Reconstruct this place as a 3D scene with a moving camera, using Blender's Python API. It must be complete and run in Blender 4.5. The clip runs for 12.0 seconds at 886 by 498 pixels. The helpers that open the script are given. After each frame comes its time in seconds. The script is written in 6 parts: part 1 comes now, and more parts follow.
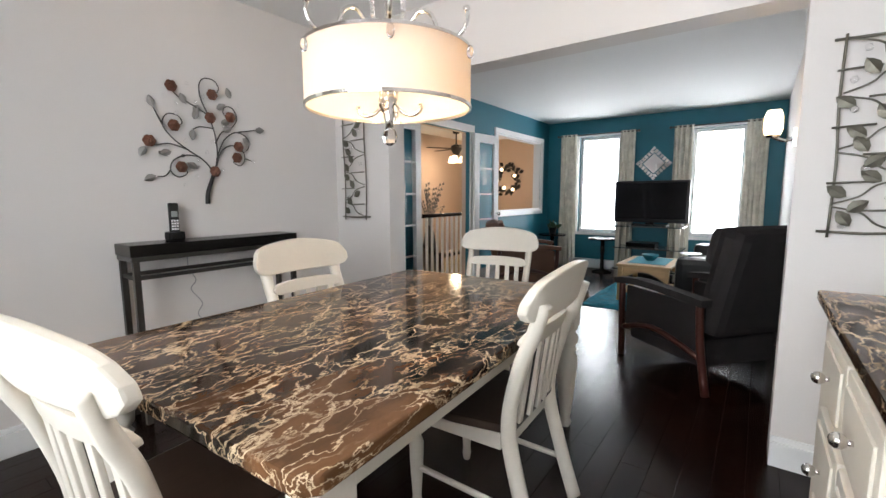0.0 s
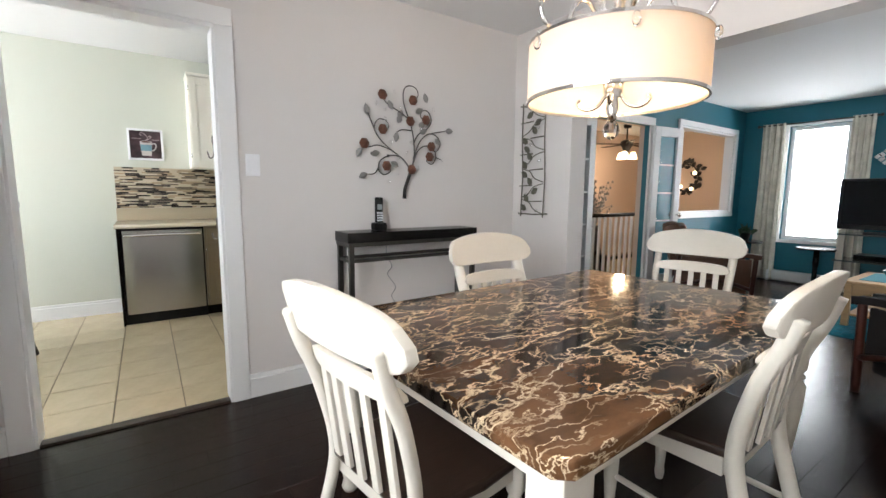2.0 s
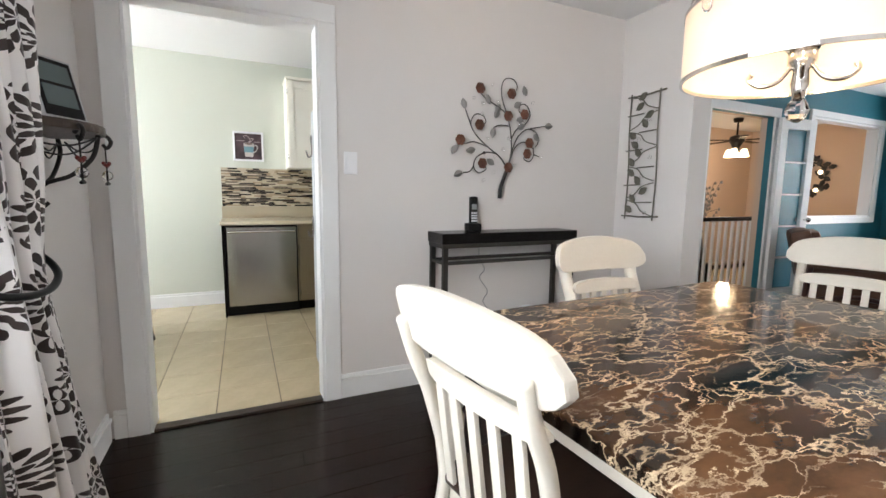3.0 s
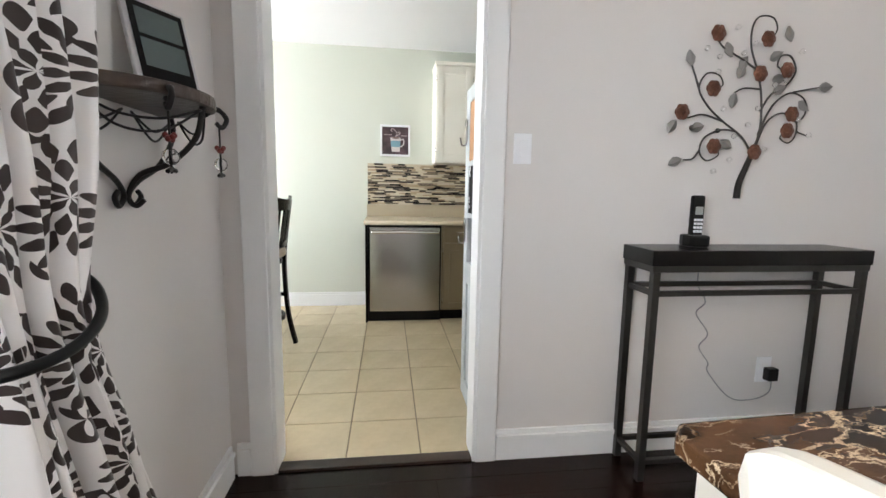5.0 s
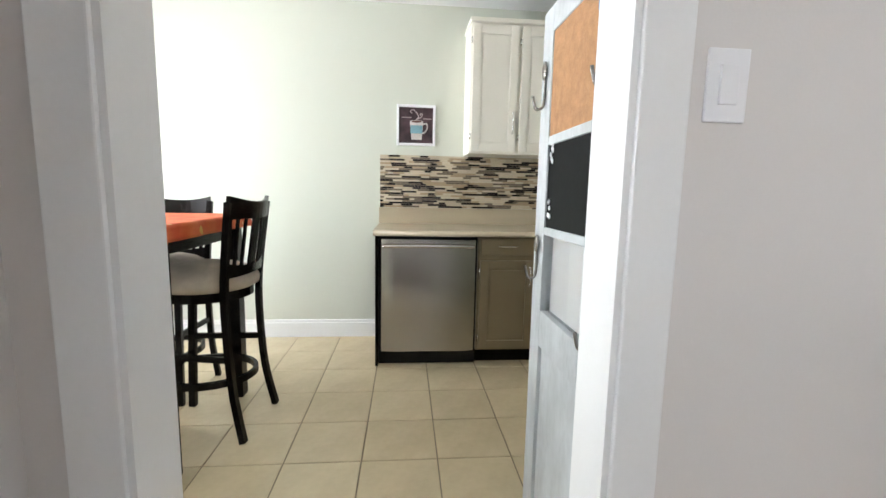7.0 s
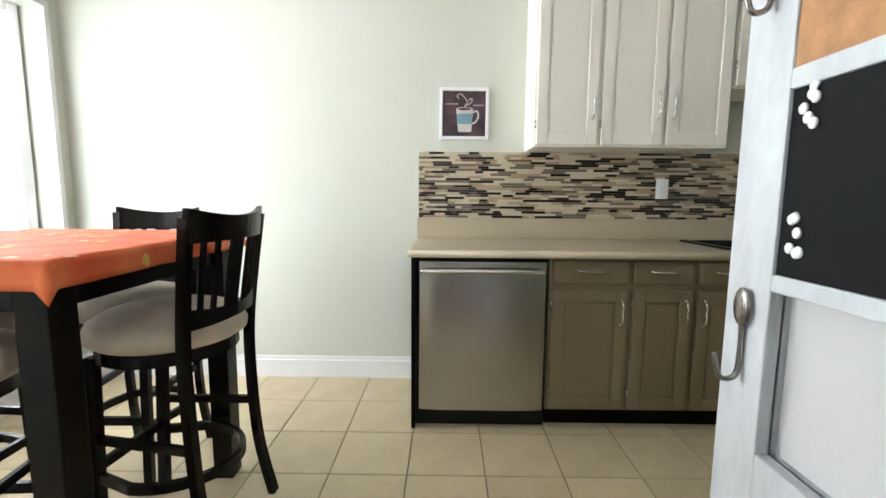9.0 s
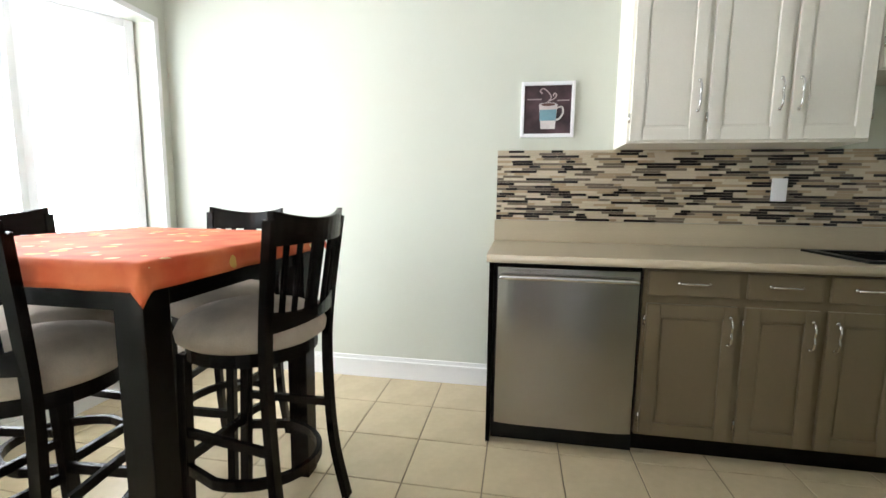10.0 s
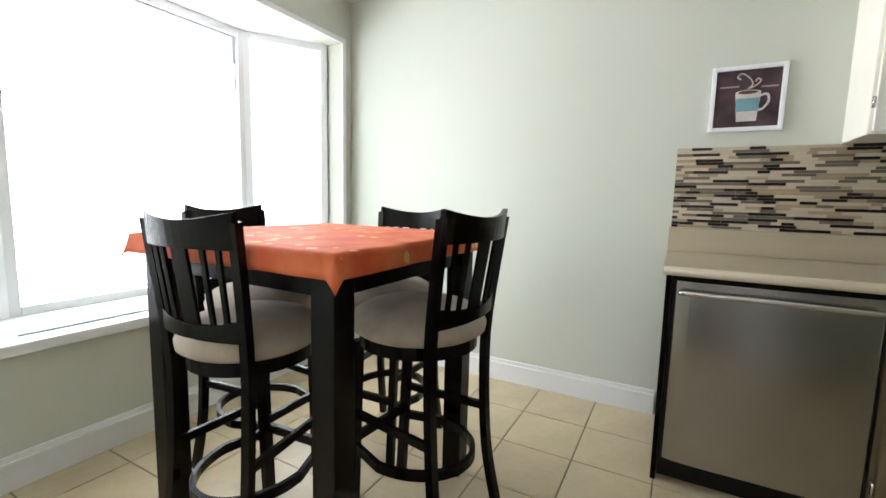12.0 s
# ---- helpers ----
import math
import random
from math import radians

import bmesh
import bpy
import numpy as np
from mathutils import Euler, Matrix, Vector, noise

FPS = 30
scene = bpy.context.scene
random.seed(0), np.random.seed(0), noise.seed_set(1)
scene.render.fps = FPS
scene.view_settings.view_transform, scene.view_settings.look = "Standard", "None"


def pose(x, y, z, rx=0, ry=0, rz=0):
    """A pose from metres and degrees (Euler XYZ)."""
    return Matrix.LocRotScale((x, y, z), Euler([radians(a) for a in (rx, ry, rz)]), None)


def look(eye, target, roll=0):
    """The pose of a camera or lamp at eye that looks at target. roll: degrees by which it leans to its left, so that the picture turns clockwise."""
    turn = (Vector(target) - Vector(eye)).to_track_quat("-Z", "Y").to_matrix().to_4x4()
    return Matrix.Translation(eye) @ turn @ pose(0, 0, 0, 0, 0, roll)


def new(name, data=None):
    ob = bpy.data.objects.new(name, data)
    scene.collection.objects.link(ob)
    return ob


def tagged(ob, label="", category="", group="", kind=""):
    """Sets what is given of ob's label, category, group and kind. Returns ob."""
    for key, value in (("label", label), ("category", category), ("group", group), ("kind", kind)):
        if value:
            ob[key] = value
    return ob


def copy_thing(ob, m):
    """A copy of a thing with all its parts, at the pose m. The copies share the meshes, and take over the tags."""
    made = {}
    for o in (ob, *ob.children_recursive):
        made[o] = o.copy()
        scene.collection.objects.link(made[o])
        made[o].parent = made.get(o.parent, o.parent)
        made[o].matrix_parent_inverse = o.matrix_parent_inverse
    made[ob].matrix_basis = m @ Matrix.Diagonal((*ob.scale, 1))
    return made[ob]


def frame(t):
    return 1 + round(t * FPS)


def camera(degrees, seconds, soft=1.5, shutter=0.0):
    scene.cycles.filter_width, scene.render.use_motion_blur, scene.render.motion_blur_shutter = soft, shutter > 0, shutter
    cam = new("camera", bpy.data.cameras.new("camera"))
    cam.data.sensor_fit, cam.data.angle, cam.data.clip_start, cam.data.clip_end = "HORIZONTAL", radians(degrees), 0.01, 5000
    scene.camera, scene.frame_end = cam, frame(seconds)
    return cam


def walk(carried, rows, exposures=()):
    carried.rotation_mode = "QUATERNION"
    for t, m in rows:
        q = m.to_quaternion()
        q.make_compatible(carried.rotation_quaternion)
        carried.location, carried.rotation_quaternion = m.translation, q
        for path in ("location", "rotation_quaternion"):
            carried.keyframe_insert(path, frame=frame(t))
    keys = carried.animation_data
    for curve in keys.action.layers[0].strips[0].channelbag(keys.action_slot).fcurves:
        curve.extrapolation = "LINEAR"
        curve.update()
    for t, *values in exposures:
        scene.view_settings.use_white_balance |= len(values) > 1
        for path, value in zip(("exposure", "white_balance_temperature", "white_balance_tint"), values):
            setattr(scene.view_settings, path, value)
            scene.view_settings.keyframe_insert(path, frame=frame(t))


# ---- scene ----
cam = camera(91.4, 12.0)
PATH = [
    (0, (0.203, 0.038, 1.223), (-0.969, 1.641, 0.98), -0.2),
    (0.5, (0.182, -0.003, 1.232), (-1.12, 1.494, 0.983), 0.1),
    (1, (0.148, -0.046, 1.226), (-1.275, 1.338, 0.977), 0.2),
    (1.5, (0.115, -0.088, 1.205), (-1.421, 1.17, 0.963), 0.2),
    (2, (0.07, -0.128, 1.209), (-1.566, 0.995, 0.96), 0.4),
    (2.5, (-0.028, -0.15, 1.202), (-1.753, 0.831, 0.955), 0.5),
    (3, (-0.142, -0.171, 1.193), (-1.943, 0.664, 0.948), 0.7),
    (3.5, (-0.263, -0.169, 1.193), (-2.13, 0.502, 0.945), 0.8),
    (5.5, (-1.079, -0.158, 1.184), (-3.053, 0.036, 0.925), 1.0),
    (6, (-1.335, -0.16, 1.183), (-3.31, 0.023, 0.927), 1.0),
    (6.5, (-1.603, -0.161, 1.177), (-3.579, 0.017, 0.92), 1.1),
    (8.5, (-2.477, -0.17, 1.173), (-4.46, -0.054, 0.937), 0.3),
    (9, (-2.595, -0.185, 1.177), (-4.581, -0.201, 0.943), 0.5),
    (9.5, (-2.657, -0.213, 1.184), (-4.635, -0.383, 0.944), 0.6),
    (10, (-2.695, -0.241, 1.188), (-4.652, -0.571, 0.947), 0.7),
    (10.5, (-2.716, -0.278, 1.186), (-4.642, -0.762, 0.947), 0.9),
    (11, (-2.724, -0.317, 1.185), (-4.607, -0.948, 0.946), 1.1),
    (11.5, (-2.731, -0.324, 1.189), (-4.55, -1.12, 0.949), 1.1),
    (12, (-2.728, -0.338, 1.171), (-4.478, -1.279, 0.942), 1.4),
]
walk(cam, [(t, look(eye, target, roll)) for t, eye, target, roll in PATH], [(0.0, 0.0), (5.5, 0.16), (8.5, 0.05), (10.5, 0.05), (12.0, -0.38)])

# ---- world, light, exposure ----
scene.view_settings.exposure = 0.0
world = bpy.data.worlds.new("sky")
scene.world = world
world.use_nodes = True
wn = world.node_tree.nodes
sky = wn.new("ShaderNodeTexSky")
sky.sky_type, sky.sun_disc = "NISHITA", False
sky.sun_elevation, sky.sun_rotation = radians(40), radians(200)
wn["Background"].inputs["Strength"].default_value = 0.15
world.node_tree.links.new(sky.outputs[0], wn["Background"].inputs["Color"])


def area_light(name, m, w, h, power, color=(0.90, 0.945, 0.985)):
    """Daylight standing in a window's opening; in the foyer, an added fill without a window."""
    d = bpy.data.lights.new(name, "AREA")
    d.shape, d.size, d.size_y, d.energy, d.color = "RECTANGLE", w, h, power, color
    ob = new(name, d)
    ob.matrix_world = m
    return ob


def lamp_light(name, loc, power, color, size):
    d = bpy.data.lights.new(name, "POINT")
    d.energy, d.color, d.shadow_soft_size = power, color, size
    ob = new(name, d)
    ob.location = loc
    return ob


area_light("daylight_bay", look((-4.1, -3.06, 1.42), (-4.1, 0, 1.2)), 1.2, 1.6, 60)
area_light("daylight_bay_west", look((-5.03, -2.90, 1.42), (-4.3, -2.0, 1.42)), 0.45, 1.6, 15)
area_light("daylight_bay_east", look((-3.1, -2.90, 1.42), (-3.8, -2.0, 1.42)), 0.55, 1.6, 12)
area_light("daylight_living_west", look((-2.01, 7.67, 1.4), (-2.01, 0, 1.1)), 0.65, 1.55, 36)
area_light("daylight_living_east", look((-0.33, 7.67, 1.4), (-0.33, 0, 1.1)), 0.65, 1.55, 36)
area_light("daylight_dining", look((-0.5, -1.02, 1.55), (-0.5, 5, 1.2)), 1.8, 1.25, 48)
# added fill lamp inside the foyer, where no window is built
area_light("foyer_fill", look((-5.0, 3.3, 1.5), (-2, 3.9, 1.3)), 0.8, 1.8, 14)
lamp_light("pendant_bulbs", (-0.785, 1.098, 1.60), 20, (1.0, 0.70, 0.40), 0.06)
lamp_light("sconce_bulb", (0.225, 2.495, 1.54), 2.0, (1.0, 0.7, 0.4), 0.03)
lamp_light("foyer_fan_bulbs", (-4.6, 7.05, 1.78), 32, (1.0, 0.76, 0.52), 0.08)


# ---- materials ----
def lin(c):
    return tuple(((v + 0.055) / 1.055) ** 2.4 if v > 0.04 else v / 12.92 for v in c)


def material(name, color, rough=0.5, metal=0.0, vary=0.08, scale=3.0, fine=60.0, bump=0.05, coat=0.0, per_piece=0.0, spec=0.5, stretch=(1, 1, 1)):
    """A surface with a broad and a fine variation of colour, and a fine relief."""
    m = bpy.data.materials.new(name)
    m.use_nodes = True
    t = m.node_tree
    n, l = t.nodes, t.links
    b = n["Principled BSDF"]
    b.inputs["Roughness"].default_value = rough
    b.inputs["Metallic"].default_value = metal
    b.inputs["Coat Weight"].default_value = coat
    b.inputs["Coat Roughness"].default_value = 0.08
    b.inputs["Specular IOR Level"].default_value = spec
    tc = n.new("ShaderNodeTexCoord")
    mp = n.new("ShaderNodeMapping")
    mp.inputs["Scale"].default_value = stretch
    l.new(tc.outputs["Object"], mp.inputs["Vector"])
    broad = n.new("ShaderNodeTexNoise")
    broad.inputs["Scale"].default_value = scale
    broad.inputs["Detail"].default_value = 4
    grain = n.new("ShaderNodeTexNoise")
    grain.inputs["Scale"].default_value = fine
    grain.inputs["Detail"].default_value = 3
    for x in (broad, grain):
        l.new(mp.outputs[0], x.inputs["Vector"])
    add = n.new("ShaderNodeMath")
    add.operation = "MULTIPLY_ADD"
    add.inputs[1].default_value = 0.4
    l.new(grain.outputs["Fac"], add.inputs[0])
    l.new(broad.outputs["Fac"], add.inputs[2])
    fac = add.outputs[0]
    if per_piece:
        info = n.new("ShaderNodeObjectInfo")
        pm = n.new("ShaderNodeMath")
        pm.operation = "MULTIPLY_ADD"
        pm.inputs[1].default_value = per_piece
        l.new(info.outputs["Random"], pm.inputs[0])
        l.new(fac, pm.inputs[2])
        fac = pm.outputs[0]
    r = n.new("ShaderNodeMapRange")
    r.inputs["From Min"].default_value, r.inputs["From Max"].default_value = 0.35, 1.05 + per_piece
    r.inputs["To Min"].default_value, r.inputs["To Max"].default_value = 1 - vary, 1 + vary
    l.new(fac, r.inputs["Value"])
    mul = n.new("ShaderNodeVectorMath")
    mul.operation = "SCALE"
    mul.inputs[0].default_value = color[:3]
    l.new(r.outputs[0], mul.inputs["Scale"])
    l.new(mul.outputs[0], b.inputs["Base Color"])
    if bump:
        bp = n.new("ShaderNodeBump")
        bp.inputs["Strength"].default_value = bump
        bp.inputs["Distance"].default_value = 0.01
        l.new(grain.outputs["Fac"], bp.inputs["Height"])
        l.new(bp.outputs[0], b.inputs["Normal"])
    return m


def glow(name, color, strength):
    m = bpy.data.materials.new(name)
    m.use_nodes = True
    b = m.node_tree.nodes["Principled BSDF"]
    b.inputs["Base Color"].default_value = (*color, 1)
    b.inputs["Emission Color"].default_value = (*color, 1)
    b.inputs["Emission Strength"].default_value = strength
    return m


def glass(name, tint=(1, 1, 1), rough=0.0, ior=1.45):
    m = bpy.data.materials.new(name)
    m.use_nodes = True
    b = m.node_tree.nodes["Principled BSDF"]
    b.inputs["Base Color"].default_value = (*tint, 1)
    b.inputs["Transmission Weight"].default_value = 1.0
    b.inputs["Roughness"].default_value = rough
    b.inputs["IOR"].default_value = ior
    return m


def marble():
    """Polished dark brown stone with branching tan veins."""
    m = bpy.data.materials.new("brown_marble")
    m.use_nodes = True
    t = m.node_tree
    n, l = t.nodes, t.links
    b = n["Principled BSDF"]
    b.inputs["Roughness"].default_value = 0.10
    b.inputs["Specular IOR Level"].default_value = 0.26
    tc = n.new("ShaderNodeTexCoord")
    mp = n.new("ShaderNodeMapping")
    mp.inputs["Rotation"].default_value = (0, 0, radians(33))
    mp.inputs["Scale"].default_value = (1.0, 0.52, 1.0)
    l.new(tc.outputs["Object"], mp.inputs["Vector"])
    co = mp.outputs["Vector"]
    warp = n.new("ShaderNodeTexNoise")
    warp.inputs["Scale"].default_value, warp.inputs["Detail"].default_value, warp.inputs["Roughness"].default_value = 3.4, 8, 0.62
    ws = n.new("ShaderNodeVectorMath")
    ws.operation = "SCALE"
    ws.inputs["Scale"].default_value = 0.42
    l.new(co, warp.inputs["Vector"])
    l.new(warp.outputs["Color"], ws.inputs[0])
    wa = n.new("ShaderNodeVectorMath")
    l.new(co, wa.inputs[0])
    l.new(ws.outputs[0], wa.inputs[1])
    veins = []
    for sc, width in ((4.2, 0.022), (8.0, 0.028), (15.0, 0.040)):
        v = n.new("ShaderNodeTexVoronoi")
        v.feature = "DISTANCE_TO_EDGE"
        v.inputs["Scale"].default_value = sc
        l.new(wa.outputs[0], v.inputs["Vector"])
        r = n.new("ShaderNodeMapRange")
        r.inputs["From Min"].default_value, r.inputs["From Max"].default_value = 0.004, width
        r.inputs["To Min"].default_value, r.inputs["To Max"].default_value = 1, 0
        l.new(v.outputs["Distance"], r.inputs["Value"])
        gate = n.new("ShaderNodeTexNoise")
        gate.inputs["Scale"].default_value = sc * 0.7
        gate.inputs["Detail"].default_value = 3
        l.new(co, gate.inputs["Vector"])
        g = n.new("ShaderNodeMapRange")
        g.inputs["From Min"].default_value, g.inputs["From Max"].default_value = 0.40, 0.54
        l.new(gate.outputs["Fac"], g.inputs["Value"])
        p = n.new("ShaderNodeMath")
        p.operation = "MULTIPLY"
        l.new(r.outputs[0], p.inputs[0])
        l.new(g.outputs[0], p.inputs[1])
        veins.append(p.outputs[0])
    mx = n.new("ShaderNodeMath")
    mx.operation = "MAXIMUM"
    l.new(veins[0], mx.inputs[0])
    l.new(veins[1], mx.inputs[1])
    mx0, mx = mx, n.new("ShaderNodeMath")
    mx.operation = "MAXIMUM"
    l.new(mx0.outputs[0], mx.inputs[0])
    l.new(veins[2], mx.inputs[1])
    cloud = n.new("ShaderNodeTexNoise")
    cloud.inputs["Scale"].default_value, cloud.inputs["Detail"].default_value = 5, 8
    l.new(wa.outputs[0], cloud.inputs["Vector"])
    ramp = n.new("ShaderNodeValToRGB")
    e = ramp.color_ramp.elements
    e[0].position, e[0].color = 0.40, (0.007, 0.004, 0.003, 1)
    e[1].position, e[1].color = 0.72, (0.15, 0.072, 0.032, 1)
    mid = e.new(0.54)
    mid.color = (0.075, 0.035, 0.016, 1)
    l.new(cloud.outputs["Fac"], ramp.inputs["Fac"])
    mix = n.new("ShaderNodeMix")
    mix.data_type = "RGBA"
    l.new(mx.outputs[0], mix.inputs["Factor"])
    l.new(ramp.outputs["Color"], mix.inputs["A"])
    mix.inputs["B"].default_value = (0.62, 0.47, 0.31, 1)
    l.new(mix.outputs["Result"], b.inputs["Base Color"])
    return m


M_GREIGE = material("greige_wall_paint", (0.672, 0.64, 0.622), 0.6, vary=0.03, scale=1.2, fine=140, bump=0.03)
M_GREEN = material("pale_sage_wall_paint", (0.585, 0.60, 0.525), 0.6, vary=0.03, scale=1.2, fine=140, bump=0.03)
M_TEAL = material("teal_wall_paint", (0.006, 0.135, 0.19), 0.5, vary=0.06, scale=1.5, fine=140, bump=0.03)
M_PEACH = material("peach_wall_paint", (0.60, 0.47, 0.38), 0.6, vary=0.04, scale=1.2, fine=140, bump=0.03)
M_CEIL = material("white_ceiling_paint", (0.78, 0.78, 0.78), 0.8, vary=0.02, scale=1.0, fine=220, bump=0.05)
M_TRIM = material("white_trim_paint", (0.80, 0.80, 0.80), 0.35, vary=0.03, scale=2, fine=90, bump=0.02)
M_WOODFLOOR = material("espresso_plank_floor", (0.012, 0.0044, 0.003), 0.22, spec=0.2, vary=0.4, scale=3, fine=45, bump=0.06, per_piece=0.6, stretch=(9, 1, 1))
M_GROUT = material("dark_floor_gap", (0.01, 0.007, 0.006), 0.8)
M_TILE = material("beige_ceramic_tile", (0.57, 0.47, 0.31), 0.25, vary=0.16, scale=6, fine=30, bump=0.04, per_piece=0.35)
M_TILEGROUT = material("grey_brown_grout", (0.20, 0.16, 0.11), 0.9, vary=0.15)
M_MARBLE = marble()
M_CREAM = material("cream_painted_wood", (0.63, 0.585, 0.51), 0.38, vary=0.06, scale=4, fine=70, bump=0.05)
M_WHITEWOOD = material("white_painted_wood", (0.78, 0.76, 0.71), 0.4, vary=0.05, scale=4, fine=70, bump=0.05)
M_SEATWOOD = material("dark_brown_seat_wood", (0.035, 0.02, 0.014), 0.3, vary=0.25, scale=4, fine=40, stretch=(6, 1, 1))
M_BLACKWOOD = material("black_lacquered_wood", (0.007, 0.006, 0.006), 0.25, spec=0.3, vary=0.2, fine=60)
M_ESPRESSO = material("espresso_stained_wood", (0.0042, 0.0025, 0.0022), 0.26, spec=0.16, vary=0.3, scale=5, fine=50, bump=0.04, stretch=(6, 6, 1))
M_GUNMETAL = material("brushed_gunmetal", (0.09, 0.085, 0.08), 0.4, 0.9, vary=0.15, fine=120)
M_CHROME = material("polished_nickel", (0.72, 0.70, 0.68), 0.14, 1.0, vary=0.04, bump=0.0)
M_STEEL = material("brushed_stainless_steel", (0.403, 0.389, 0.367), 0.24, 1.0, vary=0.10, scale=2, fine=160, bump=0.03, stretch=(1, 1, 0.04))
M_IRON = material("dark_wrought_iron", (0.012, 0.009, 0.008), 0.45, 0.3, vary=0.4, fine=90, bump=0.2)
M_BRONZEWIRE = material("antique_pewter_wire", (0.17, 0.16, 0.13), 0.4, 0.8, vary=0.3, fine=90)
M_COPPER = material("copper_rose_metal", (0.17, 0.07, 0.042), 0.45, 0.4, vary=0.45, scale=25, fine=90, bump=0.2)
M_LEAFGREY = material("grey_metal_leaf", (0.30, 0.29, 0.28), 0.4, 0.7, vary=0.25, fine=90)
M_CRYSTAL = glass("clear_crystal")
M_PANE = glass("window_glass", ior=1.1)
M_TAUPE = material("taupe_cabinet_paint", (0.205, 0.157, 0.094), 0.42, vary=0.08, scale=3, fine=80, bump=0.04)
M_CABWHITE = material("cream_white_cabinet_paint", (0.86, 0.82, 0.735), 0.4, vary=0.04, scale=3, fine=80, bump=0.03)
M_COUNTER = material("sand_laminate_counter", (0.43, 0.36, 0.255), 0.3, vary=0.14, scale=3, fine=140, bump=0.02, stretch=(1, 0.25, 3))
M_BLACK = material("black_plastic", (0.006, 0.006, 0.006), 0.35, spec=0.25, vary=0.1, bump=0.0)
M_SCREEN = material("dark_glass_screen", (0.004, 0.004, 0.005), 0.1, spec=0.2, vary=0.05, bump=0.0)
M_SUEDE = material("taupe_microsuede", (0.50, 0.42, 0.34), 0.9, vary=0.18, scale=14, fine=220, bump=0.2)
M_GREYFAB = material("charcoal_upholstery", (0.022, 0.019, 0.020), 0.9, spec=0.2, vary=0.25, scale=8, fine=300, bump=0.3)
M_LEATHER = material("black_leather", (0.006, 0.006, 0.007), 0.35, spec=0.3, vary=0.2, fine=140, bump=0.2)
M_BROWNLEATHER = material("brown_leather", (0.11, 0.045, 0.022), 0.45, vary=0.25, fine=140, bump=0.2)
M_REDWOOD = material("cherry_wood", (0.055, 0.013, 0.008), 0.35, vary=0.2, fine=60)
M_PINE = material("honey_pine", (0.45, 0.29, 0.14), 0.4, vary=0.18, scale=4, fine=50, stretch=(1, 8, 8))
M_RUG = material("turquoise_shag", (0.0, 0.16, 0.24), 0.95, vary=0.5, scale=18, fine=120, bump=0.8)
M_TEALCLOTH = material("turquoise_cloth", (0.03, 0.25, 0.33), 0.8, vary=0.2, fine=200)
M_CURTAIN = material("oatmeal_curtain_fabric", (0.68, 0.65, 0.56), 0.85, vary=0.25, scale=10, fine=160, bump=0.1)
M_CORK = material("cork_board", (0.40, 0.21, 0.10), 0.85, vary=0.25, scale=30, fine=160, bump=0.2)
M_CHALK = material("chalkboard_slate", (0.004, 0.0045, 0.005), 0.6, spec=0.12, vary=0.25, scale=5, fine=60, bump=0.03)
M_DISTRESS = material("distressed_white_door_paint", (0.49, 0.515, 0.53), 0.5, vary=0.22, scale=9, fine=60, bump=0.2, stretch=(1, 1, 0.4))
M_MIRROR = material("silvered_mirror", (0.85, 0.86, 0.87), 0.02, 1.0, vary=0.0, bump=0.0)
M_BLUEPAPER = material("blue_paper", (0.05, 0.30, 0.55), 0.7)
M_PLASTICWHITE = material("white_plastic", (0.80, 0.80, 0.82), 0.3, vary=0.02, bump=0.0)
M_BULB = glow("warm_bulb", (1.0, 0.72, 0.40), 14)
M_OUTSIDE = glow("bright_overcast_distance", (0.95, 0.98, 1.0), 1.3)


# ---- mesh tools ----
def box(bm, x0, y0, z0, x1, y1, z1):
    r = bmesh.ops.create_cube(bm, size=1.0, matrix=Matrix.Translation(((x0 + x1) / 2, (y0 + y1) / 2, (z0 + z1) / 2)) @ Matrix.Diagonal((abs(x1 - x0), abs(y1 - y0), abs(z1 - z0), 1)))
    return r["verts"]


def bar(bm, p, q, w, d, up=(0, 0, 1)):
    """A square bar from p to q."""
    p, q = Vector(p), Vector(q)
    ax = (q - p).normalized()
    u = Vector(up)
    if abs(ax.dot(u)) > 0.95:
        u = Vector((1, 0, 0))
    s = ax.cross(u).normalized()
    u = s.cross(ax)
    m = Matrix((s, u, ax)).transposed().to_4x4()
    m.translation = (p + q) / 2
    bmesh.ops.create_cube(bm, size=1.0, matrix=m @ Matrix.Diagonal((w, d, (q - p).length, 1)))


def smooth_path(pts, steps=6):
    pts = [Vector(p) for p in pts]
    out = []
    for i in range(len(pts) - 1):
        a, b, c, d = pts[max(i - 1, 0)], pts[i], pts[i + 1], pts[min(i + 2, len(pts) - 1)]
        for k in range(steps):
            t = k / steps
            out.append(0.5 * ((2 * b) + (c - a) * t + (2 * a - 5 * b + 4 * c - d) * t * t + (3 * b - a - 3 * c + d) * t ** 3))
    return out + [pts[-1]]


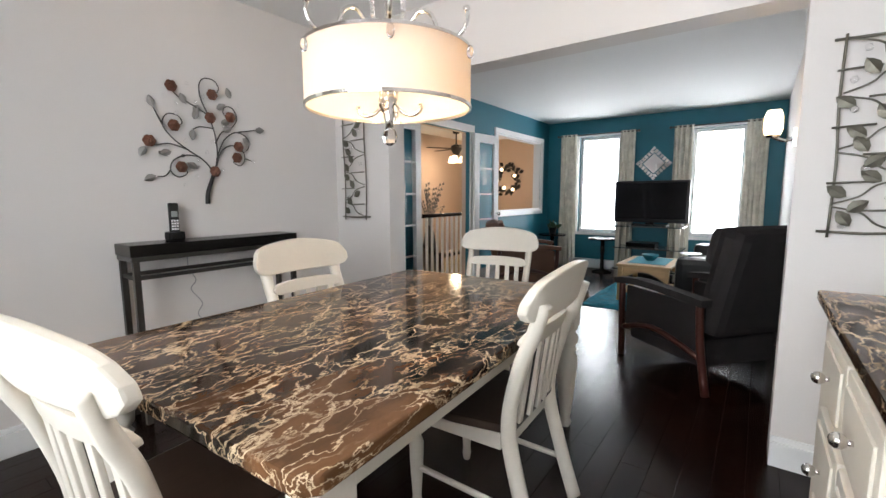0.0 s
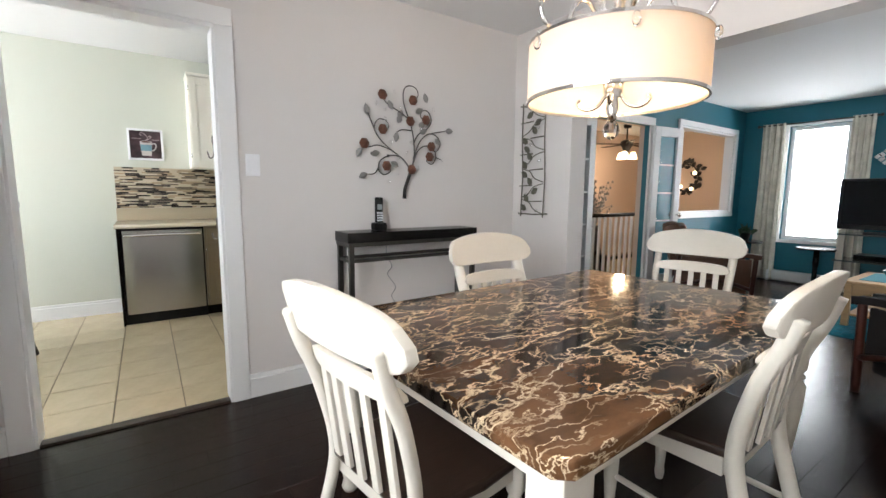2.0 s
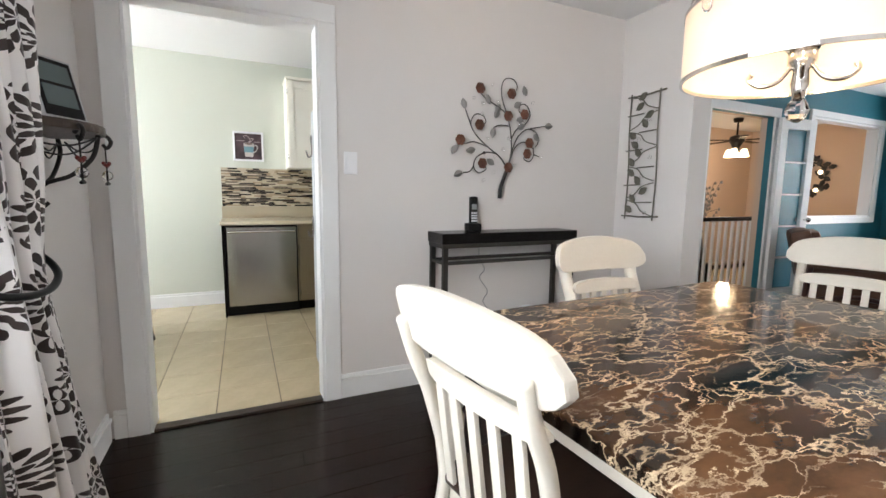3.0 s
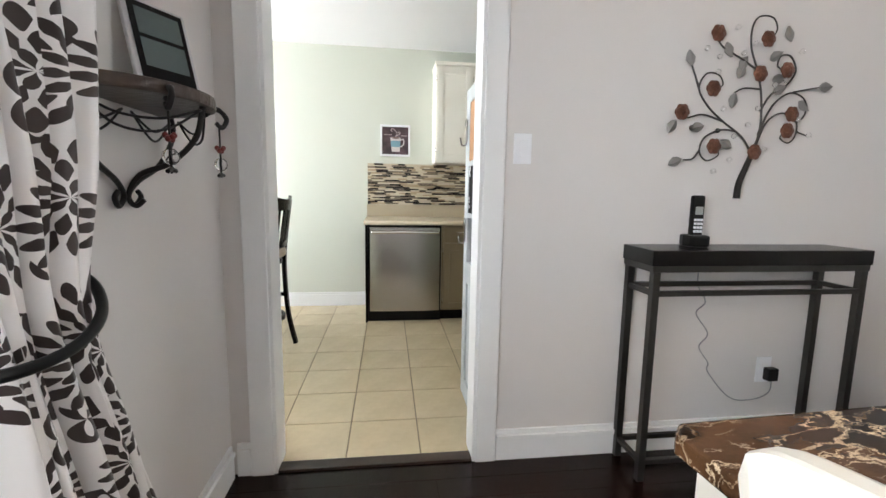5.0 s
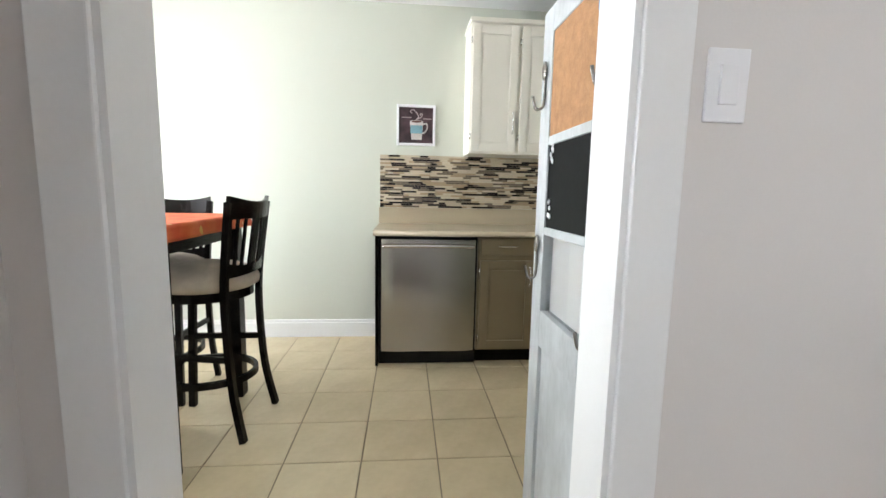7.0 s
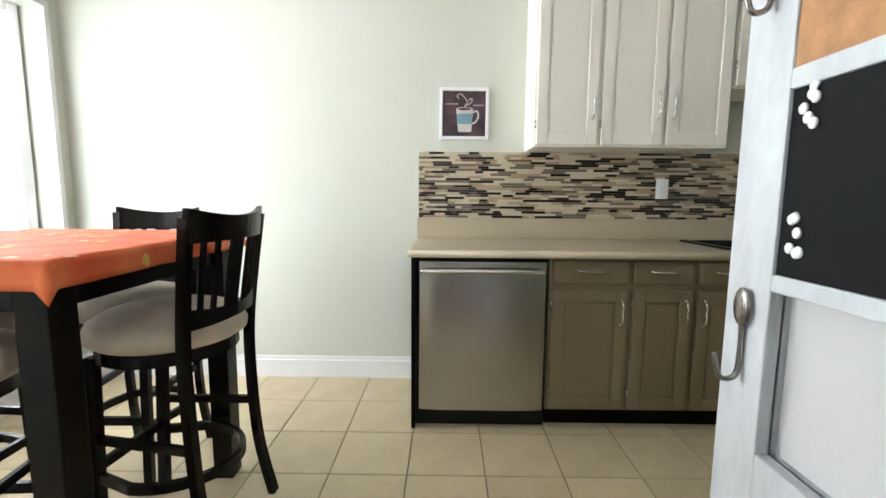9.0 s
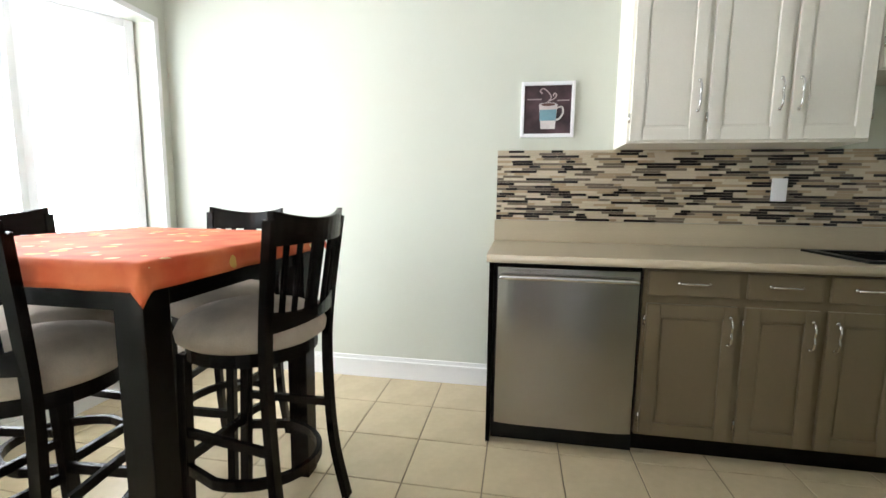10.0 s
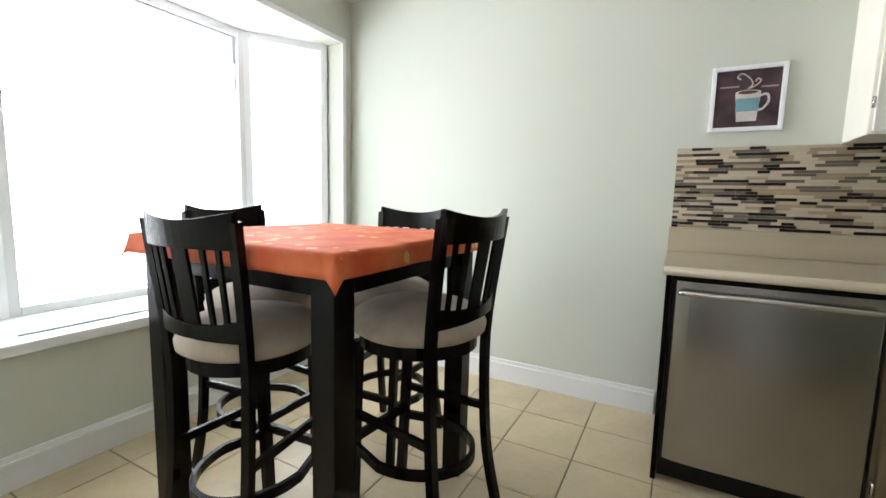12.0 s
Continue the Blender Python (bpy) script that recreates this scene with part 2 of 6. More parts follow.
def tube(bm, pts, r, sides=8, r_end=None, flat=1.0):
    """A round bar along a smooth line; flat widens it in its own plane."""
    pts = [Vector(p) for p in pts]
    rings, side = [], None
    for i, p in enumerate(pts):
        ax = (pts[min(i + 1, len(pts) - 1)] - pts[max(i - 1, 0)]).normalized()
        if side is None:
            side = ax.orthogonal().normalized()
        side = (side - ax * side.dot(ax)).normalized()
        up = ax.cross(side)
        k = r if r_end is None else r + (r_end - r) * i / (len(pts) - 1)
        rings.append([bm.verts.new(p + (side * math.cos(a) + up * math.sin(a) * flat) * k) for a in (2 * math.pi * j / sides for j in range(sides))])
    for a, b in zip(rings, rings[1:]):
        for j in range(sides):
            bm.faces.new((a[j], a[(j + 1) % sides], b[(j + 1) % sides], b[j]))
    bm.faces.new(rings[0][::-1])
    bm.faces.new(rings[-1])


def lathe(bm, profile, sides=20, at=(0, 0, 0), caps=True):
    """A turned shape from (radius, height) pairs."""
    o = Vector(at)
    rings = [[bm.verts.new(o + Vector((r * math.cos(a), r * math.sin(a), z))) for a in (2 * math.pi * j / sides for j in range(sides))] for r, z in profile]
    for a, b in zip(rings, rings[1:]):
        for j in range(sides):
            bm.faces.new((a[j], a[(j + 1) % sides], b[(j + 1) % sides], b[j]))
    if caps:
        bm.faces.new(rings[0][::-1])
        bm.faces.new(rings[-1])


def slab(bm, outline, z0, z1):
    """A plate of a given outline in plan."""
    lo = [bm.verts.new((x, y, z0)) for x, y in outline]
    hi = [bm.verts.new((x, y, z1)) for x, y in outline]
    k = len(outline)
    bm.faces.new(lo[::-1])
    bm.faces.new(hi)
    for i in range(k):
        bm.faces.new((lo[i], lo[(i + 1) % k], hi[(i + 1) % k], hi[i]))


def ball(bm, at, r, seg=10, squash=(1, 1, 1)):
    bmesh.ops.create_uvsphere(bm, u_segments=seg, v_segments=max(5, seg // 2 + 1), radius=1, matrix=Matrix.Translation(at) @ Matrix.Diagonal((r * squash[0], r * squash[1], r * squash[2], 1)))


def part(name, bm, mat, parent=None, bevel=0.0, smooth=False, seg=2, m=None):
    if bevel:
        bmesh.ops.recalc_face_normals(bm, faces=bm.faces[:])
        sharp = [e for e in bm.edges if len(e.link_faces) == 2 and e.calc_face_angle() > 0.45]
        bmesh.ops.bevel(bm, geom=sharp, offset=bevel, segments=seg, affect="EDGES", profile=0.6, clamp_overlap=True)
    bmesh.ops.recalc_face_normals(bm, faces=bm.faces[:])
    me = bpy.data.meshes.new(name)
    bm.to_mesh(me)
    bm.free()
    me.materials.append(mat)
    if smooth:
        for p in me.polygons:
            p.use_smooth = True
    ob = new(name, me)
    if m is not None:
        ob.matrix_basis = m
    if parent is not None:
        ob.parent = parent
    return ob


def thing(name, m, label, category, group=""):
    ob = new(name)
    ob.empty_display_size = 0.1
    ob.matrix_basis = m
    return tagged(ob, label, category, group)


def boxes(name, mat, parent, bevel, *dims, smooth=False):
    bm = bmesh.new()
    for d in dims:
        box(bm, *d)
    return part(name, bm, mat, parent, bevel, smooth)


def structure(name, mat, label, category, *dims, bevel=0.0):
    bm = bmesh.new()
    for d in dims:
        box(bm, *d)
    return tagged(part(name, bm, mat, None, bevel), label, category, kind="structure")


def wall(name, mat, label, axis, at0, at1, a0, a1, z0, z1, openings=()):
    """A wall across an axis between at0 and at1, from a0 to a1, with openings (a0, a1, z0, z1) cut right through."""
    ca = sorted({a0, a1, *[v for o in openings for v in o[:2]]})
    bm = bmesh.new()
    for p, q in zip(ca, ca[1:]):
        mid, z = (p + q) / 2, z0
        for o in sorted((o for o in openings if o[0] < mid < o[1]), key=lambda o: o[2]):
            if o[2] > z:
                box(bm, *((at0, p, z, at1, q, o[2]) if axis == "x" else (p, at0, z, q, at1, o[2])))
            z = o[3]
        if z < z1:
            box(bm, *((at0, p, z, at1, q, z1) if axis == "x" else (p, at0, z, q, at1, z1)))
    return tagged(part(name, bm, mat), label, "wall", kind="structure")


# ---- large structure ----
W, KW, N, KN, FAR, S = -2.60, -5.33, 2.41, 2.50, 7.45, -0.80
TEALX, BAY, EASTX = -2.89, -2.55, 0.42
DOOR = (-0.63, 0.225, 0.0, 2.09)
CEIL, KCEIL, LCEIL = 2.47, 2.577, 2.47
FDOOR, INWIN = (3.79, 4.86, 0.0, 2.04), (5.57, 7.10, 0.99, 2.11)
BAYOPEN = (-5.22, -2.86, 0.575, 2.26)
WINDOWS = ((-2.33, -1.67), (-0.66, 0.0))
WZ = (0.61, 2.19)
wall("wall_dining_west", M_GREIGE, "matte greige painted dining room wall with doorway", "x", -2.66, W, S, N, 0, CEIL, [DOOR])
wall("wall_kitchen_east", M_GREEN, "pale sage painted kitchen wall with doorway", "x", -2.72, -2.66, BAY, KN, 0, KCEIL, [DOOR])
wall("wall_dining_south", M_GREIGE, "greige painted dining wall with patio window", "y", S - 0.14, S, -2.66, 1.0, 0, CEIL, [(-1.45, 0.45, 0.9, 2.2)])
wall("wall_dining_north", M_GREIGE, "greige wall with wide opening to the living room", "y", N, N + 0.17, W - 0.06, 1.3, 0, CEIL, [(-2.02, 0.31, 0.0, 2.03)])
wall("wall_dining_east", M_GREIGE, "greige painted dining room wall", "x", 0.86, 1.0, S, N, 0, CEIL)
wall("wall_living_west", M_TEAL, "teal painted living room wall with doorway and interior window", "x", TEALX - 0.06, TEALX, KN + 0.12, FAR, 0, LCEIL, [FDOOR, INWIN])
wall("wall_foyer_east", M_PEACH, "peach painted foyer wall with doorway", "x", TEALX - 0.12, TEALX - 0.06, KN + 0.12, FAR, 0, LCEIL, [FDOOR, INWIN])
wall("wall_living_north", M_TEAL, "teal painted wall with two tall windows", "y", FAR, FAR + 0.14, TEALX - 0.12, EASTX + 0.14, 0, LCEIL, [(*w, *WZ) for w in WINDOWS])
wall("wall_living_east", M_GREIGE, "light painted living room side wall", "x", EASTX, EASTX + 0.14, N + 0.17, FAR, 0, LCEIL)
wall("wall_kitchen_west", M_GREEN, "pale sage painted kitchen wall", "x", KW - 0.14, KW, BAY - 0.14, KN, 0, KCEIL)
wall("wall_kitchen_south", M_GREEN, "pale sage wall opening into a bay window", "y", BAY - 0.14, BAY, KW, -2.66, 0, KCEIL, [BAYOPEN])
wall("wall_kitchen_north", M_GREEN, "pale sage painted kitchen end wall", "y", KN, KN + 0.12, KW - 0.14, W - 0.06, 0, KCEIL)
wall("wall_foyer_west", M_PEACH, "peach painted stairwell wall", "x", -5.5, -5.36, KN + 0.12, 8.9, 0, LCEIL)
wall("wall_foyer_north", M_PEACH, "peach painted stairwell end wall", "y", 8.76, 8.9, -5.36, TEALX, 0, LCEIL)
wall("wall_foyer_end", M_PEACH, "peach painted stairwell side wall", "x", TEALX - 0.12, TEALX, FAR + 0.14, 8.76, 0, LCEIL)
structure("ceiling_dining", M_CEIL, "white painted flat ceiling", "ceiling", (W - 0.06, S - 0.14, CEIL, 1.0, N + 0.17, CEIL + 0.1))
structure("ceiling_kitchen", M_CEIL, "white painted flat ceiling", "ceiling", (KW - 0.14, BAY - 0.14, KCEIL, -2.66, KN + 0.12, KCEIL + 0.1))
structure("ceiling_living", M_CEIL, "white painted flat ceiling", "ceiling", (TEALX - 0.12, N + 0.17, LCEIL, EASTX + 0.14, FAR + 0.14, LCEIL + 0.1))
structure("ceiling_foyer", M_CEIL, "white painted foyer ceiling", "ceiling", (-5.5, KN + 0.12, LCEIL, TEALX - 0.12, 8.9, LCEIL + 0.1), (TEALX - 0.12, FAR + 0.14, LCEIL, TEALX, 8.9, LCEIL + 0.1))
floor_wood = structure("floor", M_GROUT, "dark espresso hardwood plank floor", "floor", (W - 0.04, S, -0.06, 1.0, N + 0.17, -0.006), (TEALX, N + 0.17, -0.06, EASTX, FAR, -0.006))
floor_tile = structure("floor_kitchen", M_TILEGROUT, "beige ceramic tile floor with grey grout", "floor", (KW, BAY, -0.06, W - 0.04, KN, -0.004))
structure("floor_foyer", M_TILE, "beige foyer floor", "floor", (-5.36, KN + 0.12, -0.07, TEALX - 0.005, 8.76, -0.002))
structure("ground", material("snowy_ground", (0.7, 0.72, 0.74), 0.9, vary=0.1), "pale bright ground outside", "ground", (-300, -300, -0.6, 300, 300, -0.4))


def frame_around(name, label, category, mat, parent_axis, at0, at1, a0, a1, z0, z1, w, sill=True):
    """Casing boards round an opening, butted end to end."""
    d = [(a0 - w, a0, z0 - (w if sill else 0), z1), (a1, a1 + w, z0 - (w if sill else 0), z1), (a0 - w, a1 + w, z1, z1 + w)]
    if sill:
        d.append((a0, a1, z0 - w, z0))
    dims = [((at0, p, lo, at1, q, hi) if parent_axis == "x" else (p, at0, lo, q, at1, hi)) for p, q, lo, hi in d]
    return structure(name, mat, label, category, *dims, bevel=0.004)


D0, D1, DH = DOOR[0], DOOR[1], DOOR[3]
frame_around("trim_kitchen_doorway", "white painted door casing", "door casing", M_TRIM, "x", W, W + 0.022, D0, D1, 0, DH, 0.09, False)
frame_around("trim_kitchen_doorway_inside", "white painted door casing", "door casing", M_TRIM, "x", -2.742, -2.72, D0, D1, 0, DH, 0.09, False)
structure("trim_door_jamb", M_TRIM, "white painted door jamb lining", "door casing", (-2.73, D0 - 0.002, 0, W + 0.012, D0 + 0.013, DH), (-2.73, D1 - 0.013, 0, W + 0.012, D1 + 0.002, DH), (-2.73, D0 + 0.013, DH - 0.02, W + 0.012, D1 - 0.013, DH + 0.002))
structure("trim_threshold", M_SEATWOOD, "dark wooden threshold strip", "threshold", (W - 0.055, D0 + 0.013, -0.004, W + 0.01, D1 - 0.013, 0.012), bevel=0.004)
frame_around("trim_french_doorway", "white painted door casing", "door casing", M_TRIM, "x", TEALX, TEALX + 0.022, *FDOOR, 0.09, False)
frame_around("trim_interior_window", "white painted interior window casing", "window casing", M_TRIM, "x", TEALX, TEALX + 0.03, *INWIN, 0.07)
a0, a1, z0, z1 = INWIN
structure("trim_interior_window_lining", M_TRIM, "white painted interior window lining", "window casing", (TEALX - 0.12, a0, z0, TEALX, a1, z0 + 0.02), (TEALX - 0.12, a0, z1 - 0.02, TEALX, a1, z1), (TEALX - 0.12, a0, z0 + 0.02, TEALX, a0 + 0.02, z1 - 0.02), (TEALX - 0.12, a1 - 0.02, z0 + 0.02, TEALX, a1, z1 - 0.02))


def baseboard(name, axis, at, out, a0, a1):
    """A moulded skirting board: tall flat, a step and a rounded cap."""
    d = []
    for z0, z1, t in ((0, 0.098, 0.016), (0.098, 0.118, 0.022), (0.118, 0.142, 0.012)):
        lo, hi = sorted((at, at + out * t))
        d.append((lo, a0, z0, hi, a1, z1) if axis == "x" else (a0, lo, z0, a1, hi, z1))
    return structure(name, M_TRIM, "white painted moulded baseboard", "baseboard", *d, bevel=0.002)


baseboard("baseboard_dining_west", "x", W, 1, 0.318, N)
baseboard("baseboard_dining_corner", "x", W, 1, S + 0.024, -0.722)
baseboard("baseboard_dining_south", "y", S, 1, W + 0.024, 0.86)
baseboard("baseboard_dining_north", "y", N, -1, W + 0.024, -2.02)
baseboard("baseboard_dining_north_east", "y", N, -1, 0.31, 0.86)
baseboard("baseboard_kitchen_west", "x", KW, 1, BAY, -0.375)
baseboard("baseboard_kitchen_south", "y", BAY, 1, KW + 0.024, -2.72)
baseboard("baseboard_living_west", "x", TEALX, 1, 4.955, FAR)
baseboard("baseboard_living_north", "y", FAR, -1, TEALX + 0.024, EASTX)
baseboard("baseboard_living_east", "x", EASTX, -1, N + 0.17, FAR - 0.024)


# ---- windows ----
def sash(name, label, parent_m, w, h, mullions=()):
    """A white window unit in its opening, x across, z up, centred at its sill."""
    ob = tagged(new(name), label, "window", kind="structure")
    ob.matrix_basis = parent_m
    f = 0.05
    boxes("frame", M_TRIM, ob, 0.005, (-w / 2, -0.03, 0, -w / 2 + f, 0.03, h), (w / 2 - f, -0.03, 0, w / 2, 0.03, h), (-w / 2 + f, -0.03, 0, w / 2 - f, 0.03, f), (-w / 2 + f, -0.03, h - f, w / 2 - f, 0.03, h))
    for z in mullions:
        boxes("rail", M_TRIM, ob, 0.004, (-w / 2 + f, -0.025, z, w / 2 - f, 0.025, z + 0.045))
    g = boxes("pane", M_PANE, ob, 0, (-w / 2 + f, -0.004, f, w / 2 - f, 0.004, h - f))
    g.visible_shadow = False
    return ob


for i, (x0, x1) in enumerate(WINDOWS):
    sash("window_%d" % (1 + i), "white framed living room window, blown out by daylight", pose((x0 + x1) / 2, FAR + 0.09, WZ[0]), x1 - x0, WZ[1] - WZ[0])
    frame_around("trim_living_window", "white painted window casing", "window casing", M_TRIM, "y", FAR - 0.02, FAR, x0, x1, *WZ, 0.05)
sash("window_3", "white framed dining room window", pose(-0.5, S - 0.08, 0.90), 1.9, 1.3)
bay_posts = ((-5.22, -2.69), (-4.76, -3.02), (-3.48, -3.02), (-2.86, -2.69))
for i, (a, b) in enumerate(zip(bay_posts, bay_posts[1:])):
    dx, dy = b[0] - a[0], b[1] - a[1]
    sash("window_%d" % (4 + i), "white framed bay window light, blown out by daylight", pose((a[0] + b[0]) / 2, (a[1] + b[1]) / 2, BAYOPEN[2], 0, 0, math.degrees(math.atan2(dy, dx))), math.hypot(dx, dy), BAYOPEN[3] - BAYOPEN[2])
bm = bmesh.new()
slab(bm, [(-5.25, -2.51), (-5.25, -2.545), (-5.218, -2.545), (-5.218, -2.70), (-4.76, -3.07), (-3.48, -3.07), (-2.862, -2.70), (-2.862, -2.545), (-2.83, -2.545), (-2.83, -2.51)], 0.537, 0.583)
sill = tagged(part("trim_bay_sill", bm, M_TRIM, None, 0.006), "white painted deep bay window sill", "window sill", kind="structure")
bm = bmesh.new()
slab(bm, [(-5.22, -2.69), (-4.76, -3.06), (-3.48, -3.06), (-2.86, -2.69)], 2.26, 2.32)
tagged(part("ceiling_bay", bm, M_CEIL), "white bay window head", "ceiling", kind="structure")
bm = bmesh.new()
slab(bm, [(-4.85, -2.62), (-4.6, -2.95), (-3.6, -2.95), (-3.4, -2.62)], 0.585, 0.590)
M_RUNNER = material("pale_seafoam_print_runner", (0.50, 0.58, 0.56), 0.8, vary=0.55, scale=9, fine=40, bump=0.1)
tagged(part("bay_runner", bm, M_RUNNER), "pale grey green patterned runner on the window sill", "runner")
frame_around("trim_bay", "white painted bay window casing", "window casing", M_TRIM, "y", BAY, BAY + 0.02, *BAYOPEN, 0.035, False)
# pale distance outside
structure("backdrop_living", M_OUTSIDE, "bright overcast distance", "backdrop", (-8, 12.0, -0.4, 8, 12.05, 6))
structure("backdrop_kitchen", M_OUTSIDE, "bright overcast distance", "backdrop", (-12, -7.05, -0.4, 6, -7.0, 6))

# ---- dining room ----
table = thing("dining_table", pose(-1.035, 1.345, 0, 0, 0, 3) @ Matrix.Diagonal((1.08, 1.16, 1.003, 1)), "brown marble topped dining table with cream turned legs", "table")
bm = bmesh.new()
c = 0.03
slab(bm, [(-0.555 + c, -0.80), (0.555 - c, -0.80), (0.555, -0.80 + c), (0.555, 0.80 - c), (0.555 - c, 0.80), (-0.555 + c, 0.80), (-0.555, 0.80 - c), (-0.555, -0.80 + c)], 0.688, 0.733)
tagged(part("top", bm, M_MARBLE, table, 0.009, seg=3), "polished brown marble with tan veins")
boxes("apron", M_CREAM, table, 0.004, (-0.47, -0.73, 0.60, 0.47, -0.705, 0.688), (-0.47, 0.705, 0.60, 0.47, 0.73, 0.688), (-0.495, -0.70, 0.60, -0.47, 0.70, 0.688), (0.47, -0.70, 0.60, 0.495, 0.70, 0.688))
for x in (-0.475, 0.475):
    for y in (-0.71, 0.71):
        bm = bmesh.new()
        lathe(bm, [(0.022, 0), (0.03, 0.02), (0.022, 0.05), (0.026, 0.07), (0.045, 0.27), (0.05, 0.38), (0.034, 0.41), (0.045, 0.425), (0.034, 0.44), (0.048, 0.465), (0.05, 0.49), (0.034, 0.52), (0.046, 0.535), (0.046, 0.55)], 18, (x, y, 0))
        part("leg", bm, M_CREAM, table, smooth=True)
        boxes("leg_block", M_CREAM, table, 0.004, (x - 0.045, y - 0.045, 0.548, x + 0.045, y + 0.045, 0.687))


def arch_rail(bm, w, z0, z1, rise, thick, bow, n=28, drop=0.0):
    """A curved, bowed rail across x, with an arched upper edge and rounded ends."""
    front, back = [], []
    for i in range(n + 1):
        s = -1 + 2 * i / n
        x = s * w / 2
        end = max(0.0, abs(s) - 0.72) / 0.28
        keep = 0.28 + 0.72 * math.sqrt(max(0.0, 1 - end * end))
        mid = (z0 + z1) / 2 - (z1 - z0) * 0.08 * end
        top = mid + (z1 - mid) * keep + rise * (1 - s * s)
        low = mid - (mid - z0) * keep + drop * (1 - s * s)
        y = -bow * (1 - s * s)
        lean = 0.25
        for ring, off in ((front, thick / 2), (back, -thick / 2)):
            ring.append((bm.verts.new((x, y + off, low)), bm.verts.new((x, y + off - lean * (top - low), top))))
    for r in (front, back):
        for a, b in zip(r, r[1:]):
            bm.faces.new((a[0], b[0], b[1], a[1]))
    for k in (0, 1):
        for i in range(n):
            bm.faces.new((front[i][k], front[i + 1][k], back[i + 1][k], back[i][k]))
    for i in (0, n):
        bm.faces.new((front[i][0], front[i][1], back[i][1], back[i][0]))


def dining_chair(m):
    """Back at y = 0, seat towards +y."""
    ob = thing("dining_chair", m, "cream painted wooden dining chair with dark seat and arched crest", "chair", "chairs round the dining table")
    bm = bmesh.new()
    arch_rail(bm, 0.565, 0.0, 0.12, 0.045, 0.034, 0.03)
    part("crest", bm, M_CREAM, ob, 0.008, smooth=False, m=pose(0, -0.058, 0.835))
    for s in (-1, 1):
        bm = bmesh.new()
        tube(bm, smooth_path([(s * 0.205, -0.10, 0.005), (s * 0.20, -0.035, 0.22), (s * 0.195, 0.015, 0.45), (s * 0.208, -0.025, 0.67), (s * 0.212, -0.075, 0.80), (s * 0.214, -0.104, 0.895)]), 0.019, 8, flat=1.5)
        part("back_post", bm, M_CREAM, ob, smooth=True)
        bm = bmesh.new()
        lathe(bm, [(0.014, 0), (0.02, 0.03), (0.017, 0.06), (0.026, 0.2), (0.028, 0.28), (0.018, 0.31), (0.028, 0.33), (0.028, 0.42)], 14, (s * 0.195, 0.40, 0))
        part("front_leg", bm, M_CREAM, ob, smooth=True)
    bm = bmesh.new()
    arch_rail(bm, 0.42, 0.0, 0.05, 0.012, 0.024, 0.022)
    part("mid_rail", bm, M_CREAM, ob, 0.004, m=pose(0, -0.026, 0.735))
    for i in range(5):
        x = -0.14 + 0.07 * i
        bm = bmesh.new()
        y = -0.022 * (1 - (x / 0.21) ** 2)
        bar(bm, (x, 0.012 + y, 0.455), (x, -0.028 + y, 0.745), 0.03, 0.014, (0, 1, 0))
        part("slat", bm, M_CREAM, ob, 0.003)
    bm = bmesh.new()
    slab(bm, [(-0.20, 0.0), (0.20, 0.0), (0.235, 0.22), (0.225, 0.42), (0.15, 0.455), (-0.15, 0.455), (-0.225, 0.42), (-0.235, 0.22)], 0.43, 0.462)
    tagged(part("seat", bm, M_SEATWOOD, ob, 0.01), "dark brown wooden seat")
    boxes("apron", M_CREAM, ob, 0.003, (-0.19, 0.02, 0.37, 0.19, 0.04, 0.43), (-0.19, 0.39, 0.37, 0.19, 0.41, 0.43), (-0.205, 0.04, 0.37, -0.185, 0.39, 0.43), (0.185, 0.04, 0.37, 0.205, 0.39, 0.43))
    for s in (-1, 1):
        bm = bmesh.new()
        tube(bm, [(s * 0.20, -0.05, 0.16), (s * 0.195, 0.40, 0.18)], 0.011)
        part("stretcher", bm, M_CREAM, ob, smooth=True)
    return ob


chair = dining_chair(pose(-1.67, 1.44, 0, 0, 0, -90))
copy_thing(chair, pose(-1.27, 2.68, 0, 0, 0, 192))
copy_thing(chair, pose(-0.935, 0.315, 0, 0, 0, 8))
copy_thing(chair, pose(-0.42, 1.46, 0, 0, 0, 93))

# console table
con = thing("console_table", pose(-2.485, 1.355, 0) @ Matrix.Diagonal((1, 1.04, 1.032, 1)), "narrow console table with black top and gunmetal frame", "table")
boxes("top", M_BLACKWOOD, con, 0.004, (-0.11, -0.475, 0.885, 0.11, 0.475, 0.945))
boxes("rim", M_GUNMETAL, con, 0.002, (-0.105, -0.47, 0.86, 0.105, 0.47, 0.885))
bm = bmesh.new()
for x in (-0.09, 0.09):
    for y in (-0.45, 0.45):
        box(bm, x - 0.014, y - 0.014, 0, x + 0.014, y + 0.014, 0.86)
    box(bm, x - 0.009, -0.436, 0.765, x + 0.009, 0.436, 0.785)
    box(bm, x - 0.009, -0.436, 0.07, x + 0.009, 0.436, 0.09)
for y in (-0.45, 0.45):
    box(bm, -0.076, y - 0.009, 0.765, 0.076, y + 0.009, 0.785)
    box(bm, -0.076, y - 0.009, 0.07, 0.076, y + 0.009, 0.09)
part("frame", bm, M_GUNMETAL, con)

